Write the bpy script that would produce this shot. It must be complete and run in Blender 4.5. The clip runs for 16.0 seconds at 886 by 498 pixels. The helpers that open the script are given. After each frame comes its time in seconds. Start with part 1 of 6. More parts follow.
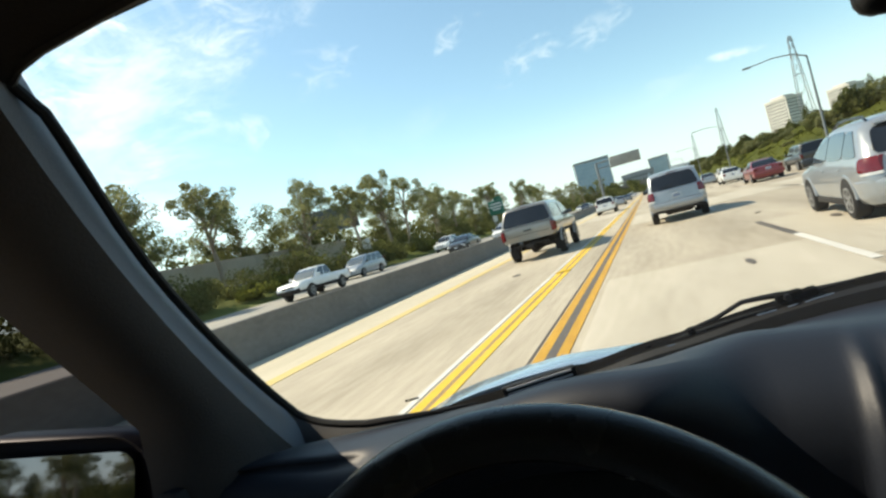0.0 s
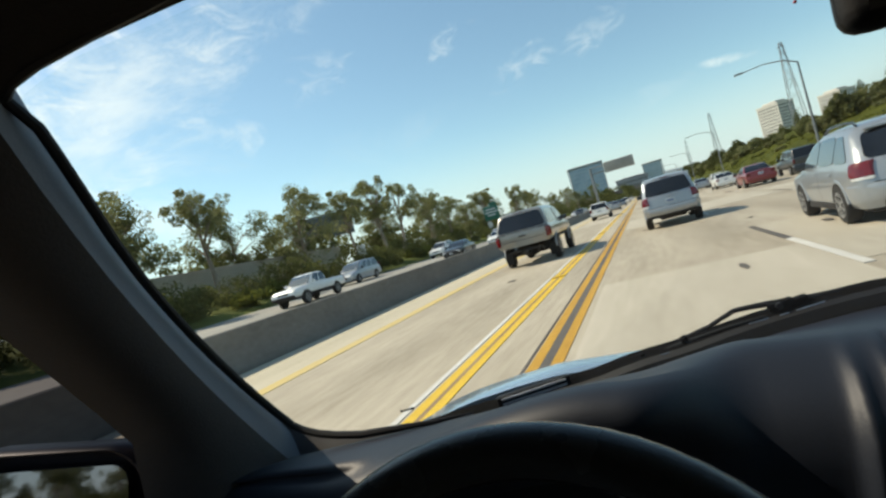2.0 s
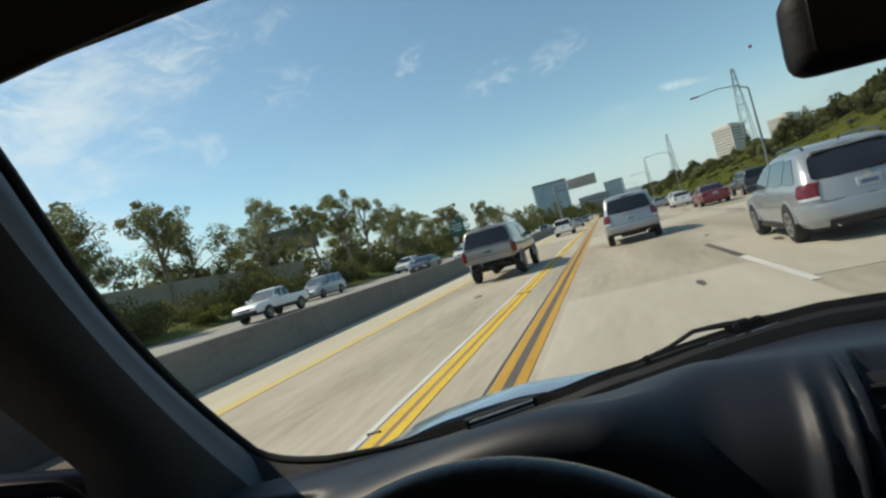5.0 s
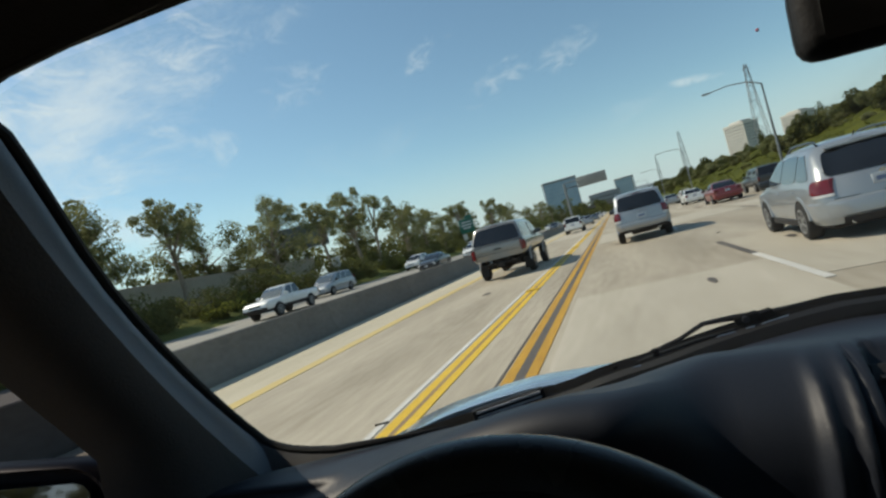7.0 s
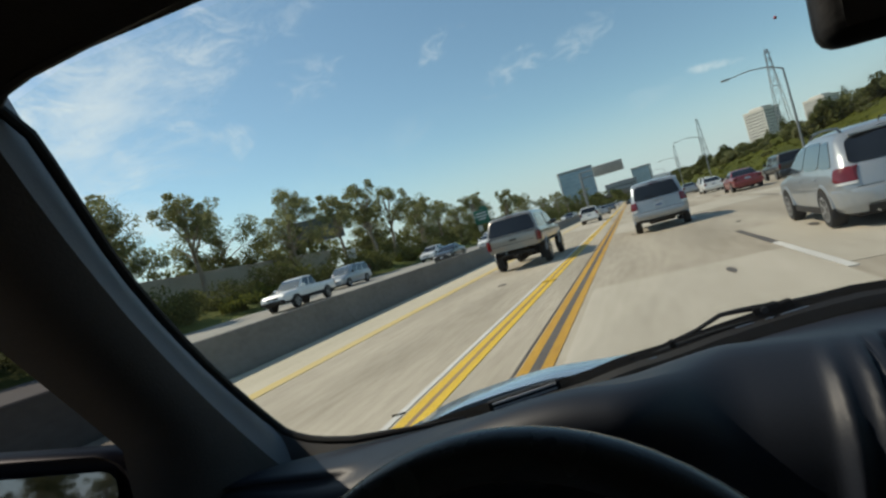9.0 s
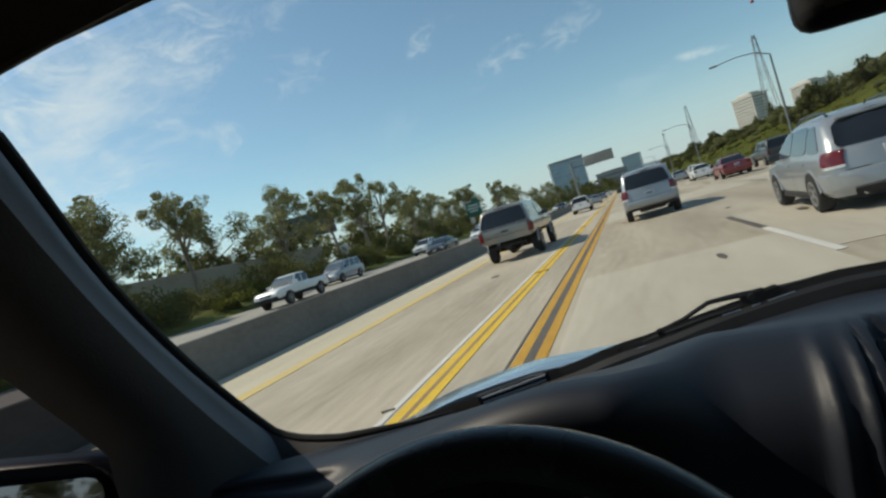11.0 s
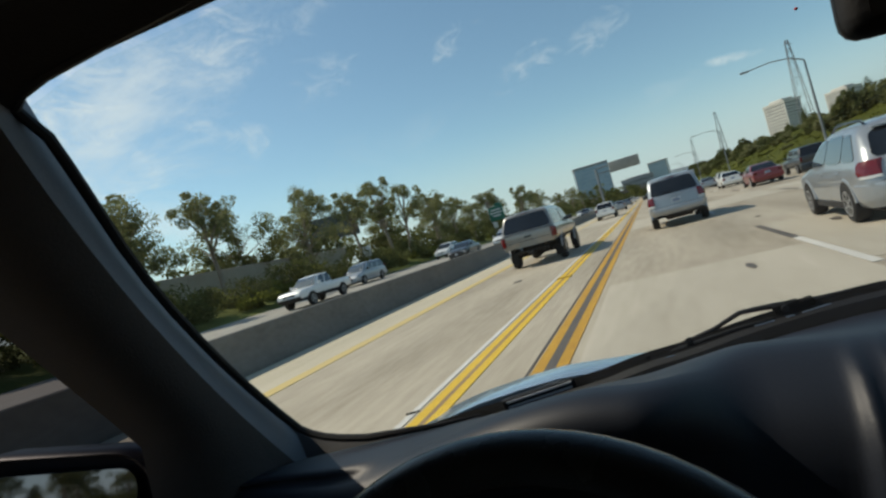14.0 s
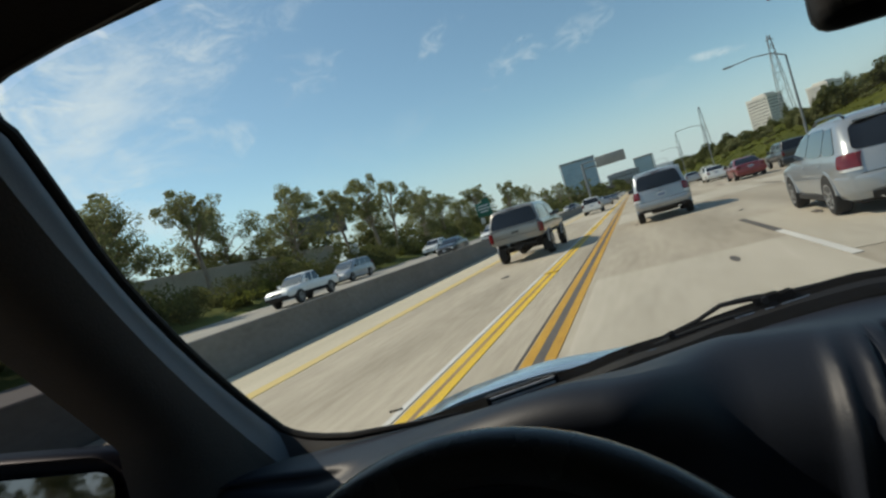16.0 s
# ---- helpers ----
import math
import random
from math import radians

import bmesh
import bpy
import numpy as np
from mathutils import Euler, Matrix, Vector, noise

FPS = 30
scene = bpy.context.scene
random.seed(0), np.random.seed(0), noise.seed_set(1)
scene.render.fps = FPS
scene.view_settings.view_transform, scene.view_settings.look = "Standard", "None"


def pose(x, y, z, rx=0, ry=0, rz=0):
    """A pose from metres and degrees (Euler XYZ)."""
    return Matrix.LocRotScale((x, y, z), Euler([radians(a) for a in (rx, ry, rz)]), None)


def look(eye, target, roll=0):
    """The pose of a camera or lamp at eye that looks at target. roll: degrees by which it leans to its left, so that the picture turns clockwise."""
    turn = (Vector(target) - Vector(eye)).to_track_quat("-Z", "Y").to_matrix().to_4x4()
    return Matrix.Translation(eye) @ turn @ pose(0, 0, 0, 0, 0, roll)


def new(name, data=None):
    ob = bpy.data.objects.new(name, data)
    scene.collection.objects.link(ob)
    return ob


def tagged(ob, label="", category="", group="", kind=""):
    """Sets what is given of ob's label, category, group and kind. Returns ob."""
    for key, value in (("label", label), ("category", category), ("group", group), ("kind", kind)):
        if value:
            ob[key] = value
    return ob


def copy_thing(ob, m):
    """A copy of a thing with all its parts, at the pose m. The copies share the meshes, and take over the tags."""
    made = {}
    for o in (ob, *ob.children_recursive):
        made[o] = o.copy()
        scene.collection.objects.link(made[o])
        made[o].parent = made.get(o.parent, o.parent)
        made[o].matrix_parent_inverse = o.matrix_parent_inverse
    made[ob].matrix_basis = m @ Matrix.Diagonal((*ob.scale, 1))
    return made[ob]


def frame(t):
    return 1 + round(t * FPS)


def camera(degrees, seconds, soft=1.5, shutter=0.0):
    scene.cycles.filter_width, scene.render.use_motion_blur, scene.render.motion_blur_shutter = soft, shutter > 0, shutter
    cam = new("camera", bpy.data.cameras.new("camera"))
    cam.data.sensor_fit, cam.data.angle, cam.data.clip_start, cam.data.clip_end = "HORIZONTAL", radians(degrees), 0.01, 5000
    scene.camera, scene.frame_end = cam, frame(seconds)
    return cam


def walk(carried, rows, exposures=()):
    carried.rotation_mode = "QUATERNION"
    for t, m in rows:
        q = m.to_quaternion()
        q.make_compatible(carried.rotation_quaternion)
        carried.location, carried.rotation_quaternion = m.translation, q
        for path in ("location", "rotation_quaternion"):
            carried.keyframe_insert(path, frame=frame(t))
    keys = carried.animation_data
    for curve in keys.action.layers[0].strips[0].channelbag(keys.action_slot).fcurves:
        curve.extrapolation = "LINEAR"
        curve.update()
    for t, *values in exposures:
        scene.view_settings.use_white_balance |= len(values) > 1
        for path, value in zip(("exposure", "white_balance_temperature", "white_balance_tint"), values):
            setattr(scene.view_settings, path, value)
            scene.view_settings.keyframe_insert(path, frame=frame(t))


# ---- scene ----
cam = camera(80, 16.0, soft=2.5)
walk(cam, [
    (0.0, pose(-0.008, -0.003, 1.347, 89.44, 14.98, 21.71)),
    (0.5, pose(-0.013, -0.002, 1.346, 88.62, 14.42, 22.65)),
    (1.0, pose(-0.011, 0.007, 1.340, 87.31, 15.59, 21.25)),
    (1.5, pose(0.001, 0.000, 1.353, 90.14, 15.60, 20.87)),
    (2.0, pose(-0.003, -0.005, 1.355, 89.92, 15.24, 21.18)),
    (2.5, pose(-0.004, -0.011, 1.357, 90.40, 13.33, 23.72)),
    (3.0, pose(0.004, -0.007, 1.353, 90.69, 14.66, 21.90)),
    (3.5, pose(-0.001, -0.002, 1.350, 89.04, 14.28, 22.17)),
    (4.0, pose(0.001, -0.004, 1.359, 89.96, 13.80, 21.43)),
    (4.5, pose(-0.006, -0.005, 1.354, 88.59, 13.97, 18.61)),
    (5.0, pose(-0.004, -0.007, 1.368, 90.55, 14.90, 17.35)),
    (7.3, pose(-0.003, -0.010, 1.356, 90.56, 15.06, 18.69)),
    (7.5, pose(-0.005, -0.009, 1.356, 89.53, 16.16, 18.78)),
    (8.0, pose(0.001, -0.011, 1.362, 90.62, 16.56, 18.50)),
    (8.2, pose(-0.003, -0.013, 1.358, 89.96, 15.11, 19.92)),
    (10.5, pose(0.007, -0.009, 1.359, 90.33, 15.67, 20.61)),
    (11.0, pose(0.009, 0.000, 1.357, 89.06, 16.61, 19.29)),
    (11.5, pose(0.015, 0.002, 1.360, 91.00, 17.05, 20.56)),
    (12.0, pose(0.010, -0.002, 1.350, 90.90, 16.70, 20.52)),
    (12.5, pose(0.010, -0.001, 1.353, 89.82, 15.23, 21.53)),
    (13.0, pose(0.013, 0.004, 1.352, 89.62, 16.92, 20.63)),
    (13.5, pose(0.001, -0.008, 1.354, 89.18, 15.75, 21.20)),
    (14.0, pose(0.001, -0.008, 1.360, 90.16, 15.54, 21.78)),
    (14.5, pose(0.002, -0.007, 1.357, 90.15, 15.30, 22.06)),
    (15.0, pose(0.010, -0.001, 1.351, 89.50, 16.41, 21.69)),
    (15.5, pose(0.013, 0.002, 1.353, 89.30, 16.95, 20.77)),
    (16.0, pose(0.009, 0.003, 1.356, 89.40, 16.14, 20.43)),
], exposures=[(t, e, k, 8) for t, e, k in ((0.0, 0.86, 7350), (0.5, 0.80, 7350), (1.0, 0.68, 7300), (1.5, 0.56, 7250), (2.0, 0.45, 7150), (2.5, 0.36, 7080), (3.0, 0.22, 6980), (4.0, 0.10, 6900), (5.0, 0.14, 6880), (7.3, 0.02, 6840), (16.0, -0.03, 6840))])

# ---- light ----
SUN_EL, SUN_AZ = 48.0, -86.0      # degrees; azimuth from straight ahead, minus is to the left
to_sun = Vector((math.sin(radians(SUN_AZ)) * math.cos(radians(SUN_EL)),
                 math.cos(radians(SUN_AZ)) * math.cos(radians(SUN_EL)), math.sin(radians(SUN_EL))))
sun_data = bpy.data.lights.new("sun", "SUN")
sun_data.energy, sun_data.angle, sun_data.color = 3.7, radians(0.53), (1.0, 0.905, 0.765)
sun = new("sun", sun_data)
sun.matrix_world = look(to_sun * 100, (0, 0, 0))

world = bpy.data.worlds.new("sky")
scene.world = world
world.use_nodes = True
WN, WL = world.node_tree.nodes, world.node_tree.links
WN.clear()


def wnode(kind, **values):
    n = WN.new(kind)
    for key, v in values.items():
        n.inputs[key].default_value = v
    return n


def wmath(op, a, b=None):
    n = WN.new("ShaderNodeMath")
    n.operation = op
    for i, v in enumerate((a, b)):
        if v is None:
            continue
        if isinstance(v, (int, float)):
            n.inputs[i].default_value = v
        else:
            WL.new(v, n.inputs[i])
    return n.outputs[0]


sky = WN.new("ShaderNodeTexSky")
sky.sky_type, sky.sun_disc = "NISHITA", False
sky.sun_elevation, sky.sun_rotation = radians(SUN_EL), radians(SUN_AZ)
sky.air_density, sky.dust_density, sky.ozone_density = 1.0, 0.5, 0.9
where = WN.new("ShaderNodeTexCoord").outputs["Generated"]


def puff(direction, wide, high, scale, seed, tilt=0.0, detail=7.0):
    """A cloud about a direction of the sky: a soft oval broken up by noise."""
    d = Vector(direction).normalized()
    side = d.cross(Vector((0, 0, 1))).normalized()
    up = side.cross(d)
    side, up = side * math.cos(radians(tilt)) + up * math.sin(radians(tilt)), up * math.cos(radians(tilt)) - side * math.sin(radians(tilt))
    sub = WN.new("ShaderNodeVectorMath")
    sub.operation = "SUBTRACT"
    WL.new(where, sub.inputs[0])
    sub.inputs[1].default_value = d
    terms = []
    for axis, size in ((side, wide), (up, high)):
        dot = WN.new("ShaderNodeVectorMath")
        dot.operation = "DOT_PRODUCT"
        WL.new(sub.outputs[0], dot.inputs[0])
        dot.inputs[1].default_value = axis
        q = wmath("DIVIDE", dot.outputs["Value"], size)
        terms.append(wmath("MULTIPLY", q, q))
    oval = wmath("SUBTRACT", 1.0, wmath("ADD", terms[0], terms[1]))
    stretch = WN.new("ShaderNodeMapping")
    stretch.inputs["Location"].default_value = (seed, seed * 0.7, seed * 1.3)
    stretch.inputs["Scale"].default_value = (1.0, 1.0, 1.9)
    WL.new(where, stretch.inputs["Vector"])
    n = wnode("ShaderNodeTexNoise", Scale=scale, Detail=detail, Roughness=0.68, Distortion=0.7)
    WL.new(stretch.outputs[0], n.inputs["Vector"])
    both = wmath("ADD", wmath("MULTIPLY", oval, 0.36), wmath("MULTIPLY", wmath("SUBTRACT", n.outputs["Fac"], 0.64), 1.5))
    front = WN.new("ShaderNodeVectorMath")
    front.operation = "DOT_PRODUCT"
    WL.new(where, front.inputs[0])
    front.inputs[1].default_value = d
    ahead = wmath("GREATER_THAN", front.outputs["Value"], 0.0)
    spread = WN.new("ShaderNodeMapRange")
    spread.interpolation_type = "SMOOTHSTEP"
    spread.inputs["From Min"].default_value, spread.inputs["From Max"].default_value = -0.04, 0.44
    WL.new(both, spread.inputs["Value"])
    return wmath("MULTIPLY", spread.outputs["Result"], ahead)


# direction, half width, half height, grain, seed, tilt, strength
CLOUDS = (
    ((-0.763, 0.535, 0.362), 0.260, 0.210, 7, 1, 12, 0.95),
    ((-0.635, 0.653, 0.414), 0.240, 0.085, 10, 4, 14, 0.5),
    ((-0.701, 0.661, 0.267), 0.220, 0.075, 9, 6, 10, 0.42),
    ((-0.788, 0.563, 0.248), 0.200, 0.110, 8, 14, 8, 0.62),
    ((-0.517, 0.739, 0.432), 0.160, 0.050, 11, 2, 14, 0.25),
    ((-0.470, 0.812, 0.346), 0.110, 0.050, 17, 2.5, 14, 0.22),
    ((-0.240, 0.906, 0.347), 0.065, 0.032, 21, 7, 22, 0.36),
    ((-0.139, 0.951, 0.276), 0.095, 0.038, 19, 3, 16, 0.36),
    ((-0.003, 0.958, 0.287), 0.085, 0.035, 18, 8, 16, 0.26),
    ((0.154, 0.972, 0.175), 0.075, 0.011, 7, 5, -8, 0.6),
    ((0.056, 0.986, 0.158), 0.100, 0.022, 10, 9, 4, 0.16),
    ((-0.394, 0.895, 0.209), 0.300, 0.060, 7, 17, 6, 0.12),
    ((-0.790, 0.520, 0.320), 0.480, 0.340, 3, 19, 10, 0.62),
    ((0.7, 0.5, 0.5), 0.5, 0.3, 4, 11, 0, 0.5),
    ((-0.3, -0.8, 0.5), 0.6, 0.3, 3, 12, 0, 0.6),
)
cover = None
for direction, wide, high, grain, seed, tilt, strength in CLOUDS:
    veil = wmath("MULTIPLY", puff(direction, wide, high, grain, seed, tilt), strength)
    cover = veil if cover is None else wmath("MAXIMUM", cover, veil)
clear = WN.new("ShaderNodeMix")
clear.data_type, clear.blend_type = "RGBA", "MULTIPLY"
clear.inputs["Factor"].default_value = 1.0
WL.new(sky.outputs[0], clear.inputs["A"])
clear.inputs["B"].default_value = (0.825, 0.985, 0.955, 1)
# pale haze low over the horizon
parts = WN.new("ShaderNodeSeparateXYZ")
WL.new(where, parts.inputs[0])
low = WN.new("ShaderNodeMapRange")
low.interpolation_type = "SMOOTHSTEP"
low.inputs["From Min"].default_value, low.inputs["From Max"].default_value = 0.20, -0.02
low.inputs["To Max"].default_value = 0.85
WL.new(parts.outputs["Z"], low.inputs["Value"])
hazy = WN.new("ShaderNodeMix")
hazy.data_type = "RGBA"
WL.new(low.outputs["Result"], hazy.inputs["Factor"])
WL.new(clear.outputs["Result"], hazy.inputs["A"])
hazy.inputs["B"].default_value = (4.0, 4.85, 5.6, 1)
mix = WN.new("ShaderNodeMix")
mix.data_type = "RGBA"
WL.new(cover, mix.inputs["Factor"])
WL.new(hazy.outputs["Result"], mix.inputs["A"])
mix.inputs["B"].default_value = (6.3, 6.8, 7.0, 1)
back = wnode("ShaderNodeBackground", Strength=0.127)
WL.new(mix.outputs["Result"], back.inputs["Color"])
out = WN.new("ShaderNodeOutputWorld")
WL.new(back.outputs[0], out.inputs["Surface"])


# ---- materials ----
def material(name, dark, light=None, scale=8.0, rough=0.6, metal=0.0, bump=0.0, stretch=(1, 1, 1), fine=60.0,
             rough_spread=0.12, coat=0.0, island=False, each=False, specular=0.5, sheen=0.0):
    """A surface with two scales of variation between two colours, uneven gloss and fine relief."""
    light = light or tuple(min(1, v * 1.25 + 0.003) for v in dark)
    m = bpy.data.materials.new(name)
    m.use_nodes = True
    N, L = m.node_tree.nodes, m.node_tree.links
    p = N["Principled BSDF"]
    at = N.new("ShaderNodeTexCoord").outputs["Object"]
    mp = N.new("ShaderNodeMapping")
    mp.inputs["Scale"].default_value = stretch
    L.new(at, mp.inputs["Vector"])
    big = N.new("ShaderNodeTexNoise")
    big.inputs["Scale"].default_value, big.inputs["Detail"].default_value = scale, 5.0
    small = N.new("ShaderNodeTexNoise")
    small.inputs["Scale"].default_value, small.inputs["Detail"].default_value = fine, 3.0
    for n in (big, small):
        L.new(mp.outputs[0], n.inputs["Vector"])
    f = N.new("ShaderNodeMath")
    f.operation = "MULTIPLY_ADD"
    L.new(small.outputs["Fac"], f.inputs[0])
    f.inputs[1].default_value = 0.5
    L.new(big.outputs["Fac"], f.inputs[2])
    ramp = N.new("ShaderNodeMapRange")
    ramp.inputs["From Min"].default_value, ramp.inputs["From Max"].default_value = 0.5, 1.0
    L.new(f.outputs[0], ramp.inputs["Value"])
    fac = ramp.outputs["Result"]
    if island or each:
        src = N.new("ShaderNodeNewGeometry").outputs["Random Per Island"] if island else N.new("ShaderNodeObjectInfo").outputs["Random"]
        mixf = N.new("ShaderNodeMath")
        mixf.operation = "MULTIPLY_ADD"
        L.new(src, mixf.inputs[0])
        mixf.inputs[1].default_value = 0.6
        half = N.new("ShaderNodeMath")
        half.operation = "MULTIPLY"
        L.new(fac, half.inputs[0])
        half.inputs[1].default_value = 0.4
        L.new(half.outputs[0], mixf.inputs[2])
        fac = mixf.outputs[0]
    c = N.new("ShaderNodeMix")
    c.data_type = "RGBA"
    c.inputs["A"].default_value, c.inputs["B"].default_value = (*dark, 1), (*light, 1)
    L.new(fac, c.inputs["Factor"])
    L.new(c.outputs["Result"], p.inputs["Base Color"])
    r = N.new("ShaderNodeMapRange")
    r.inputs["To Min"].default_value, r.inputs["To Max"].default_value = max(0.02, rough - rough_spread), min(1, rough + rough_spread)
    L.new(big.outputs["Fac"], r.inputs["Value"])
    L.new(r.outputs["Result"], p.inputs["Roughness"])
    p.inputs["Metallic"].default_value, p.inputs["Coat Weight"].default_value = metal, coat
    p.inputs["Specular IOR Level"].default_value = specular
    p.inputs["Coat Roughness"].default_value = 0.06
    if sheen:
        p.inputs["Sheen Weight"].default_value = sheen
    if bump:
        b = N.new("ShaderNodeBump")
        b.inputs["Strength"].default_value, b.inputs["Distance"].default_value = bump, 0.01
        L.new(small.outputs["Fac"], b.inputs["Height"])
        L.new(b.outputs[0], p.inputs["Normal"])
    return m


def glass(name, tint=(0.95, 0.98, 0.97), gloss=1.0, dust=0.0):
    """Thin clear glass: see-through, with the shine of its angle and a film of dust."""
    m = bpy.data.materials.new(name)
    m.use_nodes = True
    N, L = m.node_tree.nodes, m.node_tree.links
    N.remove(N["Principled BSDF"])
    see = N.new("ShaderNodeBsdfTransparent")
    see.inputs["Color"].default_value = (*tint, 1)
    shine = N.new("ShaderNodeBsdfGlossy")
    shine.inputs["Roughness"].default_value = 0.02
    fr = N.new("ShaderNodeFresnel")
    fr.inputs["IOR"].default_value = 1.3
    k = N.new("ShaderNodeMath")
    k.operation = "MULTIPLY"
    L.new(fr.outputs[0], k.inputs[0])
    k.inputs[1].default_value = gloss
    mx = N.new("ShaderNodeMixShader")
    L.new(k.outputs[0], mx.inputs["Fac"])
    L.new(see.outputs[0], mx.inputs[1])
    L.new(shine.outputs[0], mx.inputs[2])
    if dust:
        film = N.new("ShaderNodeBsdfTranslucent")
        film.inputs["Color"].default_value = (0.75, 0.74, 0.70, 1)
        n = N.new("ShaderNodeTexNoise")
        n.inputs["Scale"].default_value, n.inputs["Detail"].default_value = 9.0, 5.0
        L.new(N.new("ShaderNodeTexCoord").outputs["Object"], n.inputs["Vector"])
        q = N.new("ShaderNodeMapRange")
        q.inputs["From Min"].default_value, q.inputs["From Max"].default_value = 0.3, 0.7
        q.inputs["To Min"].default_value, q.inputs["To Max"].default_value = dust * 0.5, dust * 1.5
        L.new(n.outputs["Fac"], q.inputs["Value"])
        veil = N.new("ShaderNodeMixShader")
        L.new(q.outputs["Result"], veil.inputs["Fac"])
        L.new(mx.outputs[0], veil.inputs[1])
        L.new(film.outputs[0], veil.inputs[2])
        mx = veil
    L.new(mx.outputs[0], N["Material Output"].inputs["Surface"])
    return m


CONCRETE = material("concrete_road", (0.285, 0.240, 0.176), (0.49, 0.428, 0.335), 0.75, 0.85, stretch=(1.0, 0.13, 1.0), fine=9.0)
PALE_SLAB = material("pale_concrete_slab", (0.40, 0.352, 0.272), (0.54, 0.482, 0.392), 0.7, 0.85, stretch=(1.0, 0.13, 1.0), fine=9.0)
SHOULDER = material("shoulder_concrete", (0.42, 0.37, 0.27), (0.56, 0.50, 0.385), 0.5, 0.88, bump=0.06, stretch=(1.0, 0.07, 1.0), fine=8.0)
FAR_ROAD = material("oncoming_concrete", (0.26, 0.245, 0.215), (0.36, 0.34, 0.30), 0.4, 0.88, bump=0.06, stretch=(1.0, 0.12, 1.0), fine=7.0)
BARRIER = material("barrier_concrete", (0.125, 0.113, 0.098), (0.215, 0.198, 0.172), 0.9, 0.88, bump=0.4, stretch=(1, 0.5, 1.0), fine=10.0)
YELLOW = material("yellow_road_paint", (0.60, 0.365, 0.018), (0.78, 0.52, 0.045), 1.5, 0.7, bump=0.3, stretch=(1, 0.3, 1), fine=24.0)
ORANGE = material("worn_yellow_road_paint", (0.40, 0.20, 0.015), (0.60, 0.34, 0.03), 2.0, 0.7, bump=0.3, stretch=(1, 0.25, 1), fine=24.0)
FAINT_YELLOW = material("faded_yellow_road_paint", (0.52, 0.41, 0.20), (0.60, 0.44, 0.14), 0.8, 0.8, stretch=(1, 0.3, 1), fine=20.0)
WHITE_PAINT = material("white_road_paint", (0.52, 0.495, 0.45), (0.70, 0.675, 0.62), 1.5, 0.7, stretch=(1, 0.3, 1), fine=24.0)
TAR = material("black_road_paint", (0.07, 0.06, 0.055), (0.14, 0.12, 0.10), 2.0, 0.75, stretch=(1, 0.3, 1), fine=24.0)
BROWN_GAP = material("brown_gap_paint", (0.20, 0.12, 0.06), (0.32, 0.22, 0.12), 2.0, 0.8, stretch=(1, 0.3, 1), fine=24.0)
SOIL = material("dry_soil", (0.13, 0.10, 0.06), (0.22, 0.18, 0.11), 0.3, 0.95, bump=0.4, fine=5.0)
GRASS = material("roadside_grass", (0.075, 0.10, 0.022), (0.16, 0.17, 0.05), 0.35, 0.95, bump=0.6, fine=8.0, specular=0.15)
IVY = material("ivy_ground", (0.034, 0.042, 0.005), (0.095, 0.100, 0.012), 0.25, 0.95, bump=0.8, fine=4.0, specular=0.12)


def leaves(name, dark, light):
    """Leaf surface that lets some light through; each spray has its own shade."""
    m = material(name, dark, light, 0.4, 0.75, island=True, fine=3.0, specular=0.18)
    N, L = m.node_tree.nodes, m.node_tree.links
    glow = N.new("ShaderNodeBsdfTranslucent")
    L.new(N["Principled BSDF"].inputs["Base Color"].links[0].from_socket, glow.inputs["Color"])
    mx = N.new("ShaderNodeMixShader")
    mx.inputs["Fac"].default_value = 0.56
    L.new(N["Principled BSDF"].outputs[0], mx.inputs[1])
    L.new(glow.outputs[0], mx.inputs[2])
    L.new(mx.outputs[0], N["Material Output"].inputs["Surface"])
    return m


LEAF = leaves("eucalyptus_leaves", (0.128, 0.142, 0.056), (0.31, 0.305, 0.145))
LEAF_DARK = leaves("dark_hedge_leaves", (0.058, 0.070, 0.024), (0.155, 0.160, 0.055))
LEAF_BRIGHT = leaves("bright_shrub_leaves", (0.09, 0.11, 0.022), (0.21, 0.22, 0.045))
LEAF_IVY = leaves("ivy_leaves", (0.045, 0.055, 0.006), (0.11, 0.115, 0.014))
BARK = material("eucalyptus_bark", (0.16, 0.12, 0.085), (0.34, 0.29, 0.23), 1.2, 0.9, bump=0.5, stretch=(1, 1, 0.3), fine=14.0)
PLASTIC = material("dark_dash_plastic", (0.0130, 0.0165, 0.0245), (0.0175, 0.0215, 0.0310), 3.0, 0.50, bump=0.04, fine=260.0, rough_spread=0.04, specular=0.30)
PILLAR = material("brown_grey_pillar_trim", (0.050, 0.0455, 0.0465), (0.068, 0.062, 0.063), 4.0, 0.60, bump=0.1, fine=240.0, rough_spread=0.05)
LINER = material("charcoal_headliner_cloth", (0.018, 0.015, 0.014), (0.030, 0.026, 0.024), 6.0, 0.95, bump=0.3, fine=300.0)
BLACK = material("black_rubber", (0.010, 0.010, 0.011), (0.016, 0.016, 0.017), 6.0, 0.6, bump=0.1, fine=120.0, specular=0.25)
VINYL = material("worn_black_wheel_grip", (0.050, 0.049, 0.049), (0.072, 0.070, 0.068), 12.0, 0.28, bump=0.06, fine=650.0, rough_spread=0.06, specular=0.34)
BEZEL = material("dark_satin_bezel", (0.014, 0.015, 0.017), (0.020, 0.021, 0.023), 5.0, 0.40, fine=200.0, rough_spread=0.05, specular=0.6)
